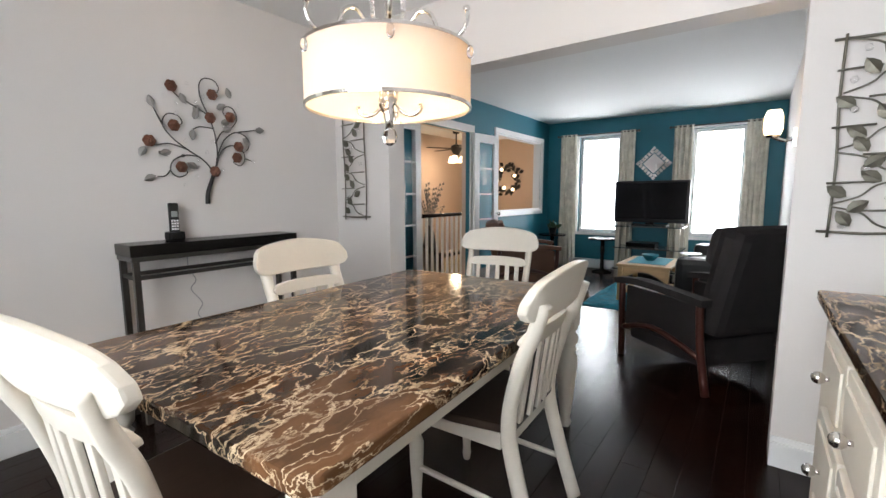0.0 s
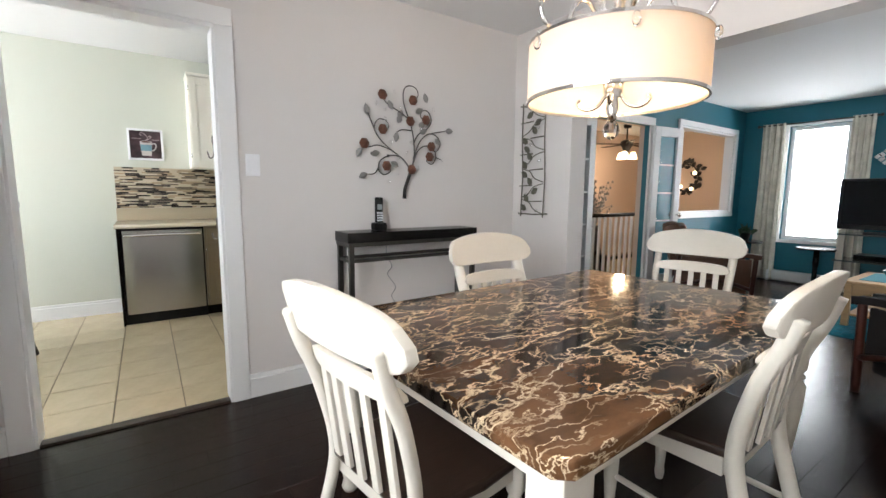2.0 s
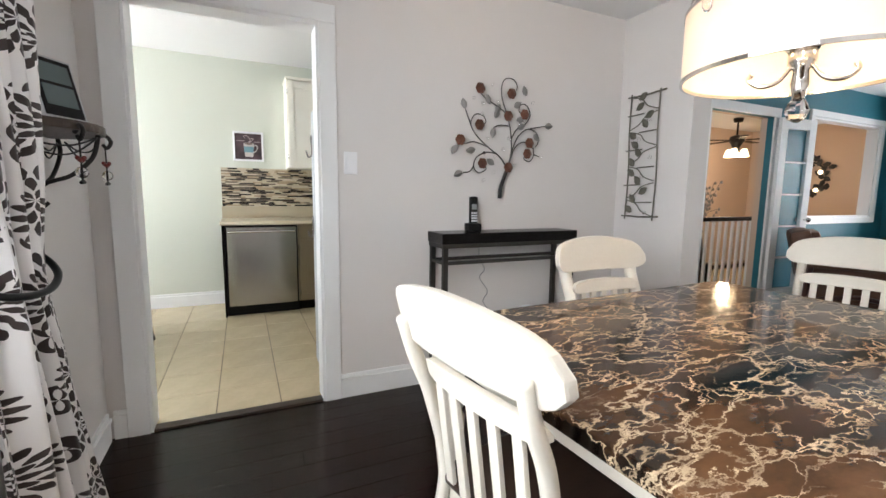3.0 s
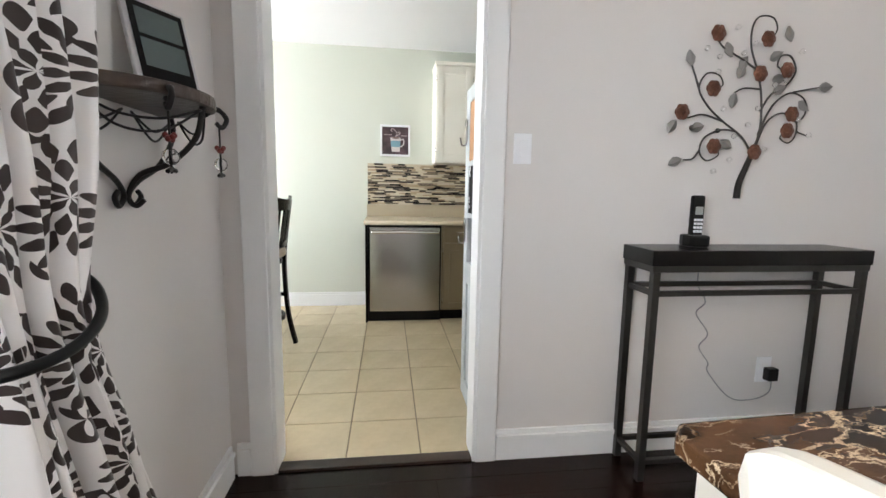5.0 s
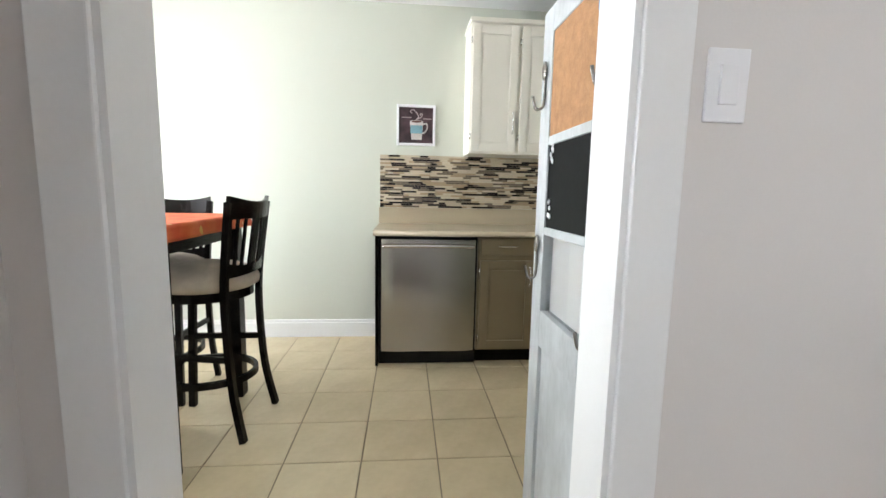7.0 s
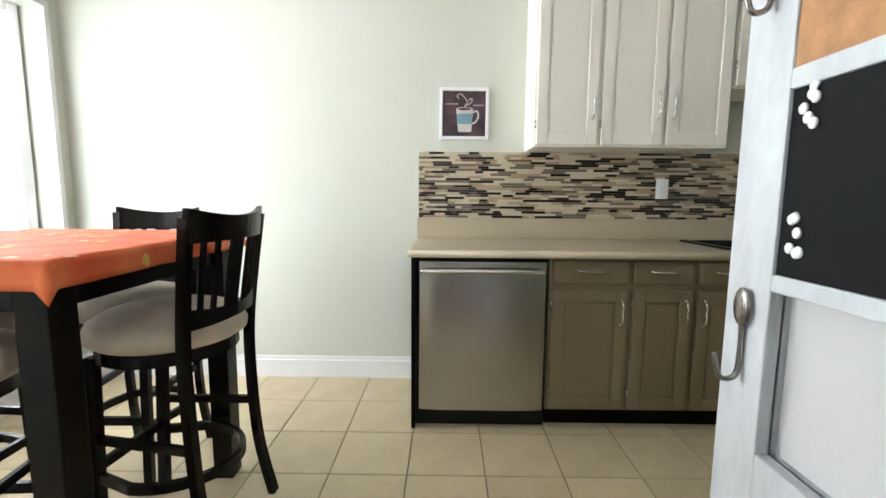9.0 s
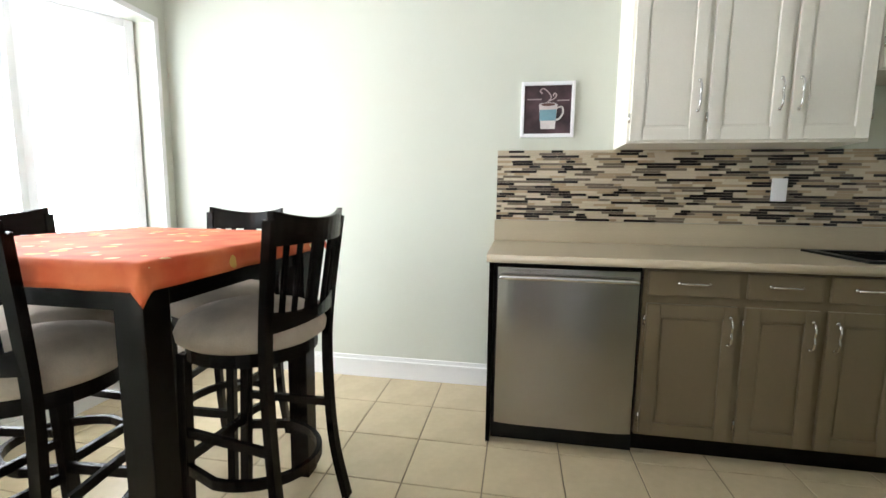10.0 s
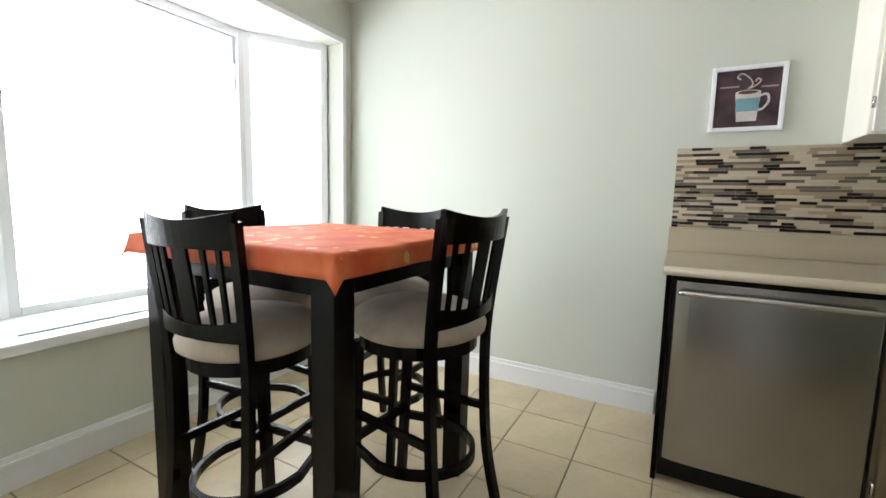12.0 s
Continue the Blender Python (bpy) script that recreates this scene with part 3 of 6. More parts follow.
# cordless phone and its cable
ph = thing("cordless_phone", pose(-2.52, 1.135, 0.9753, 0, 0, 85), "black cordless phone standing in its charger on the console", "phone")
bm = bmesh.new()
slab(bm, [(-0.04, -0.05), (0.04, -0.05), (0.05, 0.0), (0.04, 0.045), (-0.04, 0.045), (-0.05, 0.0)], 0, 0.05)
part("charger", bm, M_BLACK, ph, 0.012)
boxes("handset", M_BLACK, ph, 0.009, (-0.025, -0.018, 0.02, 0.025, 0.012, 0.215))
boxes("display", material("phone_display", (0.25, 0.27, 0.27), 0.3), ph, 0.002, (-0.016, -0.022, 0.135, 0.016, -0.017, 0.168))
bm = bmesh.new()
for i in range(4):
    for j in range(3):
        box(bm, -0.018 + j * 0.0135, -0.0215, 0.06 + i * 0.016, -0.0085 + j * 0.0135, -0.0165, 0.07 + i * 0.016)
part("keys", bm, M_PLASTICWHITE, ph)
bm = bmesh.new()
tube(bm, smooth_path([(-2.575, 1.22, 0.93), (-2.58, 1.22, 0.80), (-2.56, 1.25, 0.72), (-2.585, 1.23, 0.66), (-2.565, 1.28, 0.57), (-2.585, 1.26, 0.50), (-2.57, 1.30, 0.43), (-2.575, 1.31, 0.38), (-2.56, 1.42, 0.26), (-2.57, 1.55, 0.24), (-2.57, 1.63, 0.27), (-2.57, 1.64, 0.33)], 8), 0.0028, 6)
tagged(part("phone_cord", bm, material("grey_cord", (0.32, 0.32, 0.33), 0.5), smooth=True), "thin grey phone power cord hanging on the wall", "cord")


def plate(name, m, label, category, rocker=True):
    ob = thing(name, m, label, category)
    boxes("plate", M_PLASTICWHITE, ob, 0.003, (-0.038, 0, -0.062, 0.038, 0.007, 0.062))
    if rocker:
        boxes("rocker", M_PLASTICWHITE, ob, 0.002, (-0.017, 0.007, -0.033, 0.017, 0.013, 0.033))
    else:
        for z in (-0.02, 0.02):
            boxes("socket", M_TRIM, ob, 0.002, (-0.016, 0.007, z - 0.014, 0.016, 0.0095, z + 0.014))
    return ob


plate("light_switch", pose(W, 0.39, 1.368, 0, 0, -90), "white rocker light switch on the greige wall", "switch")
plate("wall_outlet", pose(W, 1.615, 0.375, 0, 0, -90), "white wall outlet low on the greige wall", "outlet", False)
ad = thing("power_adapter", pose(W + 0.0095, 1.635, 0.36), "black power adapter in the outlet", "adapter")
boxes("body", M_BLACK, ad, 0.005, (0, -0.026, -0.03, 0.035, 0.026, 0.03))


# ---- metal tree on the wall ----
def leaf(bm, at, ang, size, bulge=0.006):
    """A pointed leaf in the y-z plane, standing off the wall in x."""
    o = Vector(at)
    u, v = Vector((0, math.cos(ang), math.sin(ang))), Vector((0, -math.sin(ang), math.cos(ang)))
    rows = []
    for s, w in ((0, 0.02), (0.2, 0.24), (0.5, 0.34), (0.8, 0.2), (1, 0.01)):
        rows.append([bm.verts.new(o + u * (s * size) + v * (k * w * size) + Vector((bulge * (1 - k * k), 0, 0))) for k in (-1, 0, 1)])
    lower = [[bm.verts.new(p.co - Vector((0.002, 0, 0))) for p in r] for r in rows]
    for r, flip in ((rows, False), (lower, True)):
        for a, b in zip(r, r[1:]):
            for k in (0, 1):
                f = (a[k], a[k + 1], b[k + 1], b[k])
                bm.faces.new(f[::-1] if flip else f)
    for k in (0, 2):
        for i in range(4):
            bm.faces.new((rows[i][k], rows[i + 1][k], lower[i + 1][k], lower[i][k]))


tree = thing("metal_tree_wall_art", pose(W, 0.012, 0.005), "dark metal tree wall sculpture with copper roses and crystals", "wall art")
X = 0.03
bm = bmesh.new()
tube(bm, smooth_path([(X, 1.345, 1.175), (X, 1.350, 1.24), (X, 1.375, 1.31), (X, 1.40, 1.375)]), 0.014, 8, 0.011)
part("trunk", bm, M_IRON, tree, smooth=True)
bm = bmesh.new()
BRANCH = [
    [(1.40, 1.37), (1.425, 1.47), (1.42, 1.60), (1.39, 1.70), (1.35, 1.80), (1.34, 1.88), (1.37, 1.93), (1.43, 1.93), (1.46, 1.89), (1.44, 1.85)],
    [(1.395, 1.375), (1.34, 1.44), (1.25, 1.50), (1.17, 1.56), (1.125, 1.63), (1.15, 1.69), (1.21, 1.69), (1.23, 1.65), (1.20, 1.63)],
    [(1.25, 1.50), (1.15, 1.525), (1.08, 1.51), (1.05, 1.53)],
    [(1.32, 1.46), (1.24, 1.465), (1.17, 1.43), (1.15, 1.37), (1.19, 1.335), (1.24, 1.36), (1.22, 1.40)],
    [(1.15, 1.375), (1.12, 1.34), (1.08, 1.335)],
    [(1.38, 1.72), (1.30, 1.76), (1.22, 1.80), (1.18, 1.84)],
    [(1.415, 1.40), (1.45, 1.50), (1.52, 1.545), (1.59, 1.52), (1.605, 1.46), (1.57, 1.42), (1.53, 1.44), (1.545, 1.47)],
    [(1.42, 1.45), (1.47, 1.57), (1.55, 1.63), (1.62, 1.61), (1.64, 1.55), (1.60, 1.51), (1.56, 1.53)],
    [(1.42, 1.55), (1.46, 1.62), (1.53, 1.66), (1.565, 1.72), (1.54, 1.78), (1.49, 1.78), (1.48, 1.74), (1.51, 1.72)],
    [(1.57, 1.635), (1.64, 1.65), (1.69, 1.66)], [(1.125, 1.63), (1.10, 1.68), (1.085, 1.72)], [(1.41, 1.64), (1.33, 1.64), (1.29, 1.62)], [(1.605, 1.47), (1.65, 1.455)],
]
for b in BRANCH:
    tube(bm, smooth_path([(X - 0.006 + 0.004 * (i % 2), y, z) for i, (y, z) in enumerate(b)], 5), 0.0045, 6, 0.003)
part("branch", bm, M_GUNMETAL, tree, smooth=True)
for y, z in ((1.18, 1.85), (1.41, 1.84), (1.515, 1.72), (1.18, 1.63), (1.39, 1.70), (1.047, 1.53), (1.56, 1.54), (1.206, 1.394), (1.546, 1.47), (1.40, 1.375)):
    bm = bmesh.new()
    for ring, (k, rr, tilt) in enumerate(((6, 0.030, 0.010), (5, 0.020, 0.018), (3, 0.011, 0.024))):
        for i in range(k):
            a = 2 * math.pi * i / k + ring * 0.5
            ball(bm, (X + tilt, y + rr * 0.55 * math.cos(a), z + rr * 0.55 * math.sin(a)), rr * 0.62, 6, (0.45, 1, 1))
    part("rose", bm, M_COPPER, tree, smooth=True)
for y, z, a in ((1.085, 1.72, 1.9), (1.03, 1.50, 4.2), (1.07, 1.34, 3.6), (1.16, 1.48, 3.4), (1.29, 1.62, 4.6), (1.23, 1.82, 5.2), (1.44, 1.76, 0.6), (1.53, 1.84, 1.9), (1.69, 1.66, 0.1), (1.30, 1.39, 2.6), (1.47, 1.63, 0.4), (1.33, 1.77, 4.3), (1.30, 1.68, 1.2), (1.60, 1.60, 5.6), (1.46, 1.68, 0.2)):
    bm = bmesh.new()
    leaf(bm, (X - 0.004, y, z), a, 0.065)
    part("leaf", bm, M_LEAFGREY, tree)
for y, z in ((1.20, 1.70), (1.14, 1.79), (1.20, 1.76), (1.31, 1.78), (1.36, 1.82), (1.24, 1.55), (1.10, 1.47), (1.22, 1.46), (1.30, 1.44), (1.36, 1.49), (1.29, 1.34), (1.45, 1.39), (1.22, 1.29), (1.47, 1.66), (1.58, 1.80), (1.52, 1.68), (1.60, 1.52), (1.66, 1.455), (1.40, 1.56), (1.27, 1.88)):
    bm = bmesh.new()
    ball(bm, (X + 0.004, y, z), 0.0105, 8)
    part("crystal", bm, M_CRYSTAL, tree, smooth=True)


def vine_panel(m, w, h, seed):
    """A wire panel of twigs, leaves and crystals, x across, z up, hung in front of the wall."""
    rnd = random.Random(seed)
    ob = thing("vine_wall_panel", m, "pewter wire wall panel with vines, leaves and crystals", "wall art", "vine panels on the wall")
    bm = bmesh.new()
    for x in (0, w):
        tube(bm, smooth_path([(x, 0, -0.02), (x + 0.006, 0.004, h * 0.35), (x - 0.004, 0, h * 0.7), (x, 0, h + 0.02)], 4), 0.005, 6)
    for z in (0.0, h):
        tube(bm, [(-0.035, 0.006, z + 0.004), (w / 2, 0.008, z), (w + 0.04, 0.006, z + 0.008)], 0.006, 6)
    for k in range(6):
        z = h * (0.12 + 0.145 * k)
        x0 = (0.05 if k % 2 else 0.5) * w
        tube(bm, [(x0 - 0.03, -0.006, z), (x0 + w * 0.45, -0.004, z + 0.004)], 0.0045, 6)
    part("frame", bm, M_BRONZEWIRE, ob, smooth=True)
    bm = bmesh.new()
    for k in range(7):
        z, s = h * k / 7, (1 if k % 2 else -1)
        xa, xb = w / 2 - s * w * 0.48, w / 2 + s * w * 0.48
        tube(bm, smooth_path([(xa, -0.004, z + 0.01), (w / 2 - s * 0.03, -0.012, z + h * 0.05), (w / 2 + s * 0.02, -0.008, z + h * 0.11), (xb, -0.004, z + h * 0.14)], 6), 0.0038, 6)
    part("vine", bm, M_BRONZEWIRE, ob, smooth=True)
    for k in range(13):
        bm = bmesh.new()
        leaf(bm, (0, 0, 0), 0, 0.075)
        part("leaf", bm, M_BRONZEWIRE, ob, m=pose(w * rnd.uniform(0.15, 0.75), -0.012, h * (k + 0.5) / 13) @ pose(0, 0, 0, 0, rnd.choice((-35, -145, -50, -125)), 0) @ pose(0, 0, 0, 0, 0, -90))
    for k in range(7):
        bm = bmesh.new()
        ball(bm, (w * rnd.uniform(0.1, 0.9), -0.014, h * (0.04 + 0.15 * k)), 0.013, 8)
        part("crystal", bm, M_CRYSTAL, ob, smooth=True)
    return ob


vine_panel(pose(-2.475, N - 0.03, 1.06), 0.235, 0.84, 3)
vine_panel(pose(0.43, N - 0.03, 1.07), 0.22, 0.75, 8)

# ---- pendant lamp ----
M_SHADE = bpy.data.materials.new("translucent_white_fabric")
M_SHADE.use_nodes = True
sn, sl = M_SHADE.node_tree.nodes, M_SHADE.node_tree.links
sn.remove(sn["Principled BSDF"])
sd, st_, sm = sn.new("ShaderNodeBsdfDiffuse"), sn.new("ShaderNodeBsdfTranslucent"), sn.new("ShaderNodeMixShader")
sd.inputs["Color"].default_value = (0.85, 0.82, 0.78, 1)
st_.inputs["Color"].default_value = (0.95, 0.80, 0.62, 1)
sm.inputs[0].default_value = 0.55
sl.new(sd.outputs[0], sm.inputs[1])
sl.new(st_.outputs[0], sm.inputs[2])
sl.new(sm.outputs[0], sn["Material Output"].inputs["Surface"])
pend = thing("pendant_lamp", pose(-0.785, 1.098, 0), "lit drum pendant with white shade, nickel arms and crystals", "lamp")
R0, Z0, Z1 = 0.262, 1.502, 1.672
bm = bmesh.new()
lathe(bm, [(R0, Z0), (R0, Z1), (R0 - 0.002, Z1), (R0 - 0.002, Z0)], 56, caps=False)
tagged(part("shade", bm, M_SHADE, pend, smooth=True), "glowing white fabric drum")
for z in (Z0, Z1):
    bm = bmesh.new()
    lathe(bm, [(R0 - 0.004, z - 0.004), (R0 + 0.003, z - 0.004), (R0 + 0.003, z + 0.005), (R0 - 0.004, z + 0.005), (R0 - 0.004, z - 0.004)], 56, caps=False)
    part("rim", bm, M_CHROME, pend)
bm = bmesh.new()
tube(bm, [(0, 0, 1.55), (0, 0, CEIL)], 0.007)
lathe(bm, [(0.055, CEIL - 0.03), (0.06, CEIL - 0.012), (0.06, CEIL - 0.001)], 20)
lathe(bm, [(0.03, 1.555), (0.045, 1.57), (0.045, 1.58), (0.02, 1.60)], 20)
part("stem", bm, M_CHROME, pend, smooth=True)
for k in range(6):
    a = math.pi / 3 * k + 0.25
    ca, sa = math.cos(a), math.sin(a)
    bm = bmesh.new()
    tube(bm, smooth_path([(r * ca, r * sa, z - 0.063) for r, z in ((0.045, 1.72), (0.07, 1.80), (0.11, 1.845), (0.15, 1.83), (0.172, 1.78), (0.20, 1.755), (0.245, 1.765), (0.265, 1.80), (0.263, 1.825))], 5), 0.0065, 8)
    ball(bm, (0.263 * ca, 0.263 * sa, 1.767), 0.011, 8)
    part("arm", bm, M_CHROME, pend, smooth=True)
    bm = bmesh.new()
    for i in range(10):
        t = i / 9
        ball(bm, ((0.05 + 0.01 * t) * ca, (0.05 + 0.01 * t) * sa, 1.74 + 0.13 * t), 0.0085, 6)
    part("crystal_strand", bm, M_CRYSTAL, pend, smooth=True)
    bm = bmesh.new()
    ball(bm, (0.274 * ca, 0.274 * sa, 1.645), 0.011, 8, (1, 1, 1.8))
    part("crystal", bm, M_CRYSTAL, pend, smooth=True)
for k in range(4):
    a = math.pi / 2 * k + 0.5
    ca, sa = math.cos(a), math.sin(a)
    bm = bmesh.new()
    tube(bm, smooth_path([(r * ca, r * sa, z) for r, z in ((0.02, 1.525), (0.045, 1.49), (0.08, 1.482), (0.105, 1.50), (0.10, 1.515))], 5), 0.006, 8)
    part("hook", bm, M_CHROME, pend, smooth=True)
    bm = bmesh.new()
    lathe(bm, [(0.006, 1.585), (0.014, 1.60), (0.016, 1.62), (0.008, 1.65), (0.002, 1.665)], 10, (0.12 * ca, 0.12 * sa, 0))
    tagged(part("bulb", bm, M_BULB, pend, smooth=True), "lit warm bulb")
bm = bmesh.new()
lathe(bm, [(0.012, 1.44), (0.016, 1.465), (0.02, 1.48), (0.016, 1.51), (0.03, 1.53), (0.03, 1.56)], 16)
part("finial", bm, M_CHROME, pend, smooth=True)
bm = bmesh.new()
lathe(bm, [(0.004, 1.385), (0.02, 1.395), (0.026, 1.413), (0.02, 1.432), (0.008, 1.452)], 10)
part("crystal", bm, M_CRYSTAL, pend)

# ---- buffet ----
buf = thing("buffet", pose(0.37, 0.81, 0), "cream buffet with brown marble top and round knobs", "sideboard")
boxes("body", M_CREAM, buf, 0.005, (0.03, 0.02, 0.07, 0.485, 1.02, 0.885))
boxes("plinth", M_CREAM, buf, 0.004, (0.05, 0.04, 0.0, 0.475, 1.0, 0.07))
tagged(boxes("top", M_MARBLE, buf, 0.01, (0.0, 0.0, 0.885, 0.487, 1.04, 0.922)), "polished brown marble top")
for k in range(2):
    y0 = 0.132 + k * 0.356
    for z0, z1 in ((0.66, 0.85), (0.38, 0.62), (0.11, 0.35)):
        d = boxes("drawer", M_CREAM, buf, 0.006, (0.012, y0, z0, 0.03, y0 + 0.34, z1))
        boxes("panel", M_CREAM, d, 0.004, (0.006, y0 + 0.03, z0 + 0.03, 0.0125, y0 + 0.31, z1 - 0.03))
        bm = bmesh.new()
        tube(bm, [(0.012, y0 + 0.17, (z0 + z1) / 2), (-0.008, y0 + 0.17, (z0 + z1) / 2)], 0.006)
        ball(bm, (-0.016, y0 + 0.17, (z0 + z1) / 2), 0.016, 10)
        tagged(part("knob", bm, M_CHROME, d, smooth=True), "round nickel knob")

# ---- patterned curtain ----
M_PRINT = bpy.data.materials.new("white_fabric_with_brown_flowers")
M_PRINT.use_nodes = True
n_, l_ = M_PRINT.node_tree.nodes, M_PRINT.node_tree.links
pb = n_["Principled BSDF"]
pb.inputs["Roughness"].default_value = 0.55
pb.inputs["Sheen Weight"].default_value = 0.3
uvn = n_.new("ShaderNodeUVMap")


def math_node(op, a, b=None):
    x = n_.new("ShaderNodeMath")
    x.operation = op
    for i, v in enumerate((a, b)):
        if v is None:
            continue
        if isinstance(v, (int, float)):
            x.inputs[i].default_value = v
        else:
            l_.new(v, x.inputs[i])
    return x.outputs[0]


def vor(scale, seed):
    v = n_.new("ShaderNodeTexVoronoi")
    v.inputs["Scale"].default_value = scale
    v.inputs["Randomness"].default_value = 0.35
    mp = n_.new("ShaderNodeMapping")
    mp.inputs["Location"].default_value = (seed, seed * 0.37, 0)
    l_.new(uvn.outputs[0], mp.inputs["Vector"])
    v.voronoi_dimensions = "2D"
    l_.new(mp.outputs[0], v.inputs["Vector"])
    dv = n_.new("ShaderNodeVectorMath")
    dv.operation = "SUBTRACT"
    l_.new(mp.outputs[0], dv.inputs[0])
    l_.new(v.outputs["Position"], dv.inputs[1])
    sp = n_.new("ShaderNodeSeparateXYZ")
    l_.new(dv.outputs[0], sp.inputs[0])
    ln = n_.new("ShaderNodeVectorMath")
    ln.operation = "LENGTH"
    l_.new(dv.outputs[0], ln.inputs[0])
    return math_node("ARCTAN2", sp.outputs["Y"], sp.outputs["X"]), ln.outputs["Value"]


ang, rad = vor(4.6, 0.0)
layers = []
for r0, r1, k in ((0.003, 0.027, 7), (0.027, 0.056, 13), (0.055, 0.088, 19)):
    mid, half = (r0 + r1) / 2, (r1 - r0) / 2
    d = math_node("DIVIDE", math_node("ABSOLUTE", math_node("SUBTRACT", rad, mid)), half)
    w = math_node("ABSOLUTE", math_node("SINE", math_node("MULTIPLY", ang, k / 2)))
    layers.append(math_node("GREATER_THAN", math_node("SUBTRACT", w, math_node("MULTIPLY", d, 0.55)), 0.36))
ang2, rad2 = vor(6.3, 3.1)
lw = math_node("ABSOLUTE", math_node("SINE", ang2))
leafm = math_node("MULTIPLY", math_node("MULTIPLY", math_node("LESS_THAN", rad2, math_node("MULTIPLY", math_node("POWER", lw, 1.5), 0.046)), math_node("GREATER_THAN", rad2, math_node("MULTIPLY", math_node("POWER", lw, 14), 0.034))), math_node("GREATER_THAN", rad, 0.09))
wv = n_.new("ShaderNodeTexWave")
wv.inputs["Scale"].default_value, wv.inputs["Distortion"].default_value, wv.inputs["Detail"].default_value = 1.1, 9, 0
wv.inputs["Detail Scale"].default_value = 1.2
l_.new(uvn.outputs[0], wv.inputs["Vector"])
stem = math_node("MULTIPLY", math_node("GREATER_THAN", wv.outputs["Fac"], 0.985), math_node("GREATER_THAN", rad, 0.088))
allm = math_node("MAXIMUM", math_node("MAXIMUM", layers[0], layers[1]), math_node("MAXIMUM", layers[2], math_node("MAXIMUM", leafm, stem)))
pm_ = n_.new("ShaderNodeMix")
pm_.data_type = "RGBA"
l_.new(allm, pm_.inputs["Factor"])
pm_.inputs["A"].default_value = (0.80, 0.77, 0.76, 1)
pm_.inputs["B"].default_value = (0.028, 0.014, 0.012, 1)
l_.new(pm_.outputs["Result"], pb.inputs["Base Color"])


def drape(name, mat, parent, rows, folds, depth, cloth_w, thick=0.004, nx=90):
    """Cloth hung in folds. rows: (z, x0, x1, y, fold depth)."""
    bm = bmesh.new()
    uv = bm.loops.layers.uv.new("UVMap")
    steps = smooth_path([(a[1], a[2], a[0]) for a in rows], 8)
    extra = smooth_path([(a[3], a[4], 0) for a in rows], 8)
    grid = []
    for p, q in zip(steps, extra):
        row = []
        for i in range(nx + 1):
            s = i / nx
            ph_ = s * folds * 2 * math.pi
            y = q.x + depth * q.y * (math.sin(ph_) + 0.35 * math.sin(2.3 * ph_ + p.z * 2.1))
            row.append(bm.verts.new((p.x + (p.y - p.x) * s + 0.012 * math.sin(ph_ * 2 + 1), y, p.z)))
        grid.append(row)
    for a, b in zip(grid, grid[1:]):
        for i in range(nx):
            f = bm.faces.new((a[i], a[i + 1], b[i + 1], b[i]))
            for lo, v, u in zip(f.loops, (a[i], a[i + 1], b[i + 1], b[i]), (i, i + 1, i + 1, i)):
                lo[uv].uv = (u / nx * cloth_w, v.co.z)
    ob = part(name, bm, mat, parent, smooth=True)
    sol = ob.modifiers.new("thickness", "SOLIDIFY")
    sol.thickness = thick
    return ob


cur = thing("patterned_curtain", pose(0.025, -0.03, 0.02), "white curtain with dark brown flowers, gathered by a tieback", "curtain")
drape("cloth", M_PRINT, cur, [(2.36, -1.74, -1.06, -0.67, 1.0), (1.75, -1.74, -1.12, -0.67, 1.0), (1.25, -1.70, -1.32, -0.66, 0.9), (0.97, -1.64, -1.42, -0.65, 0.7), (0.70, -1.72, -1.45, -0.65, 0.9), (0.35, -1.84, -1.48, -0.65, 1.0), (0.0, -1.96, -1.50, -0.65, 1.1)], 5, 0.04, 0.95)
bm = bmesh.new()
tube(bm, smooth_path([(-1.66, -0.755, 1.03), (-1.68, -0.66, 1.01), (-1.61, -0.59, 0.965), (-1.51, -0.575, 0.935), (-1.40, -0.60, 0.94), (-1.36, -0.68, 0.97), (-1.38, -0.755, 1.0)], 6), 0.009, 8)
tagged(part("tieback", bm, M_BLACK, cur, smooth=True), "black rope tieback")
rod = thing("curtain_rod", pose(0, -0.70, 2.40), "dark metal curtain rod above the dining window", "curtain rod")
bm = bmesh.new()
tube(bm, [(-1.88, 0, 0), (0.7, 0, 0)], 0.012)
ball(bm, (-1.9, 0, 0), 0.028, 10)
for x in (-1.84, 0.6):
    bar(bm, (x, 0, 0), (x, -0.10, 0), 0.014, 0.014)
part("rod", bm, M_IRON, rod, smooth=True)

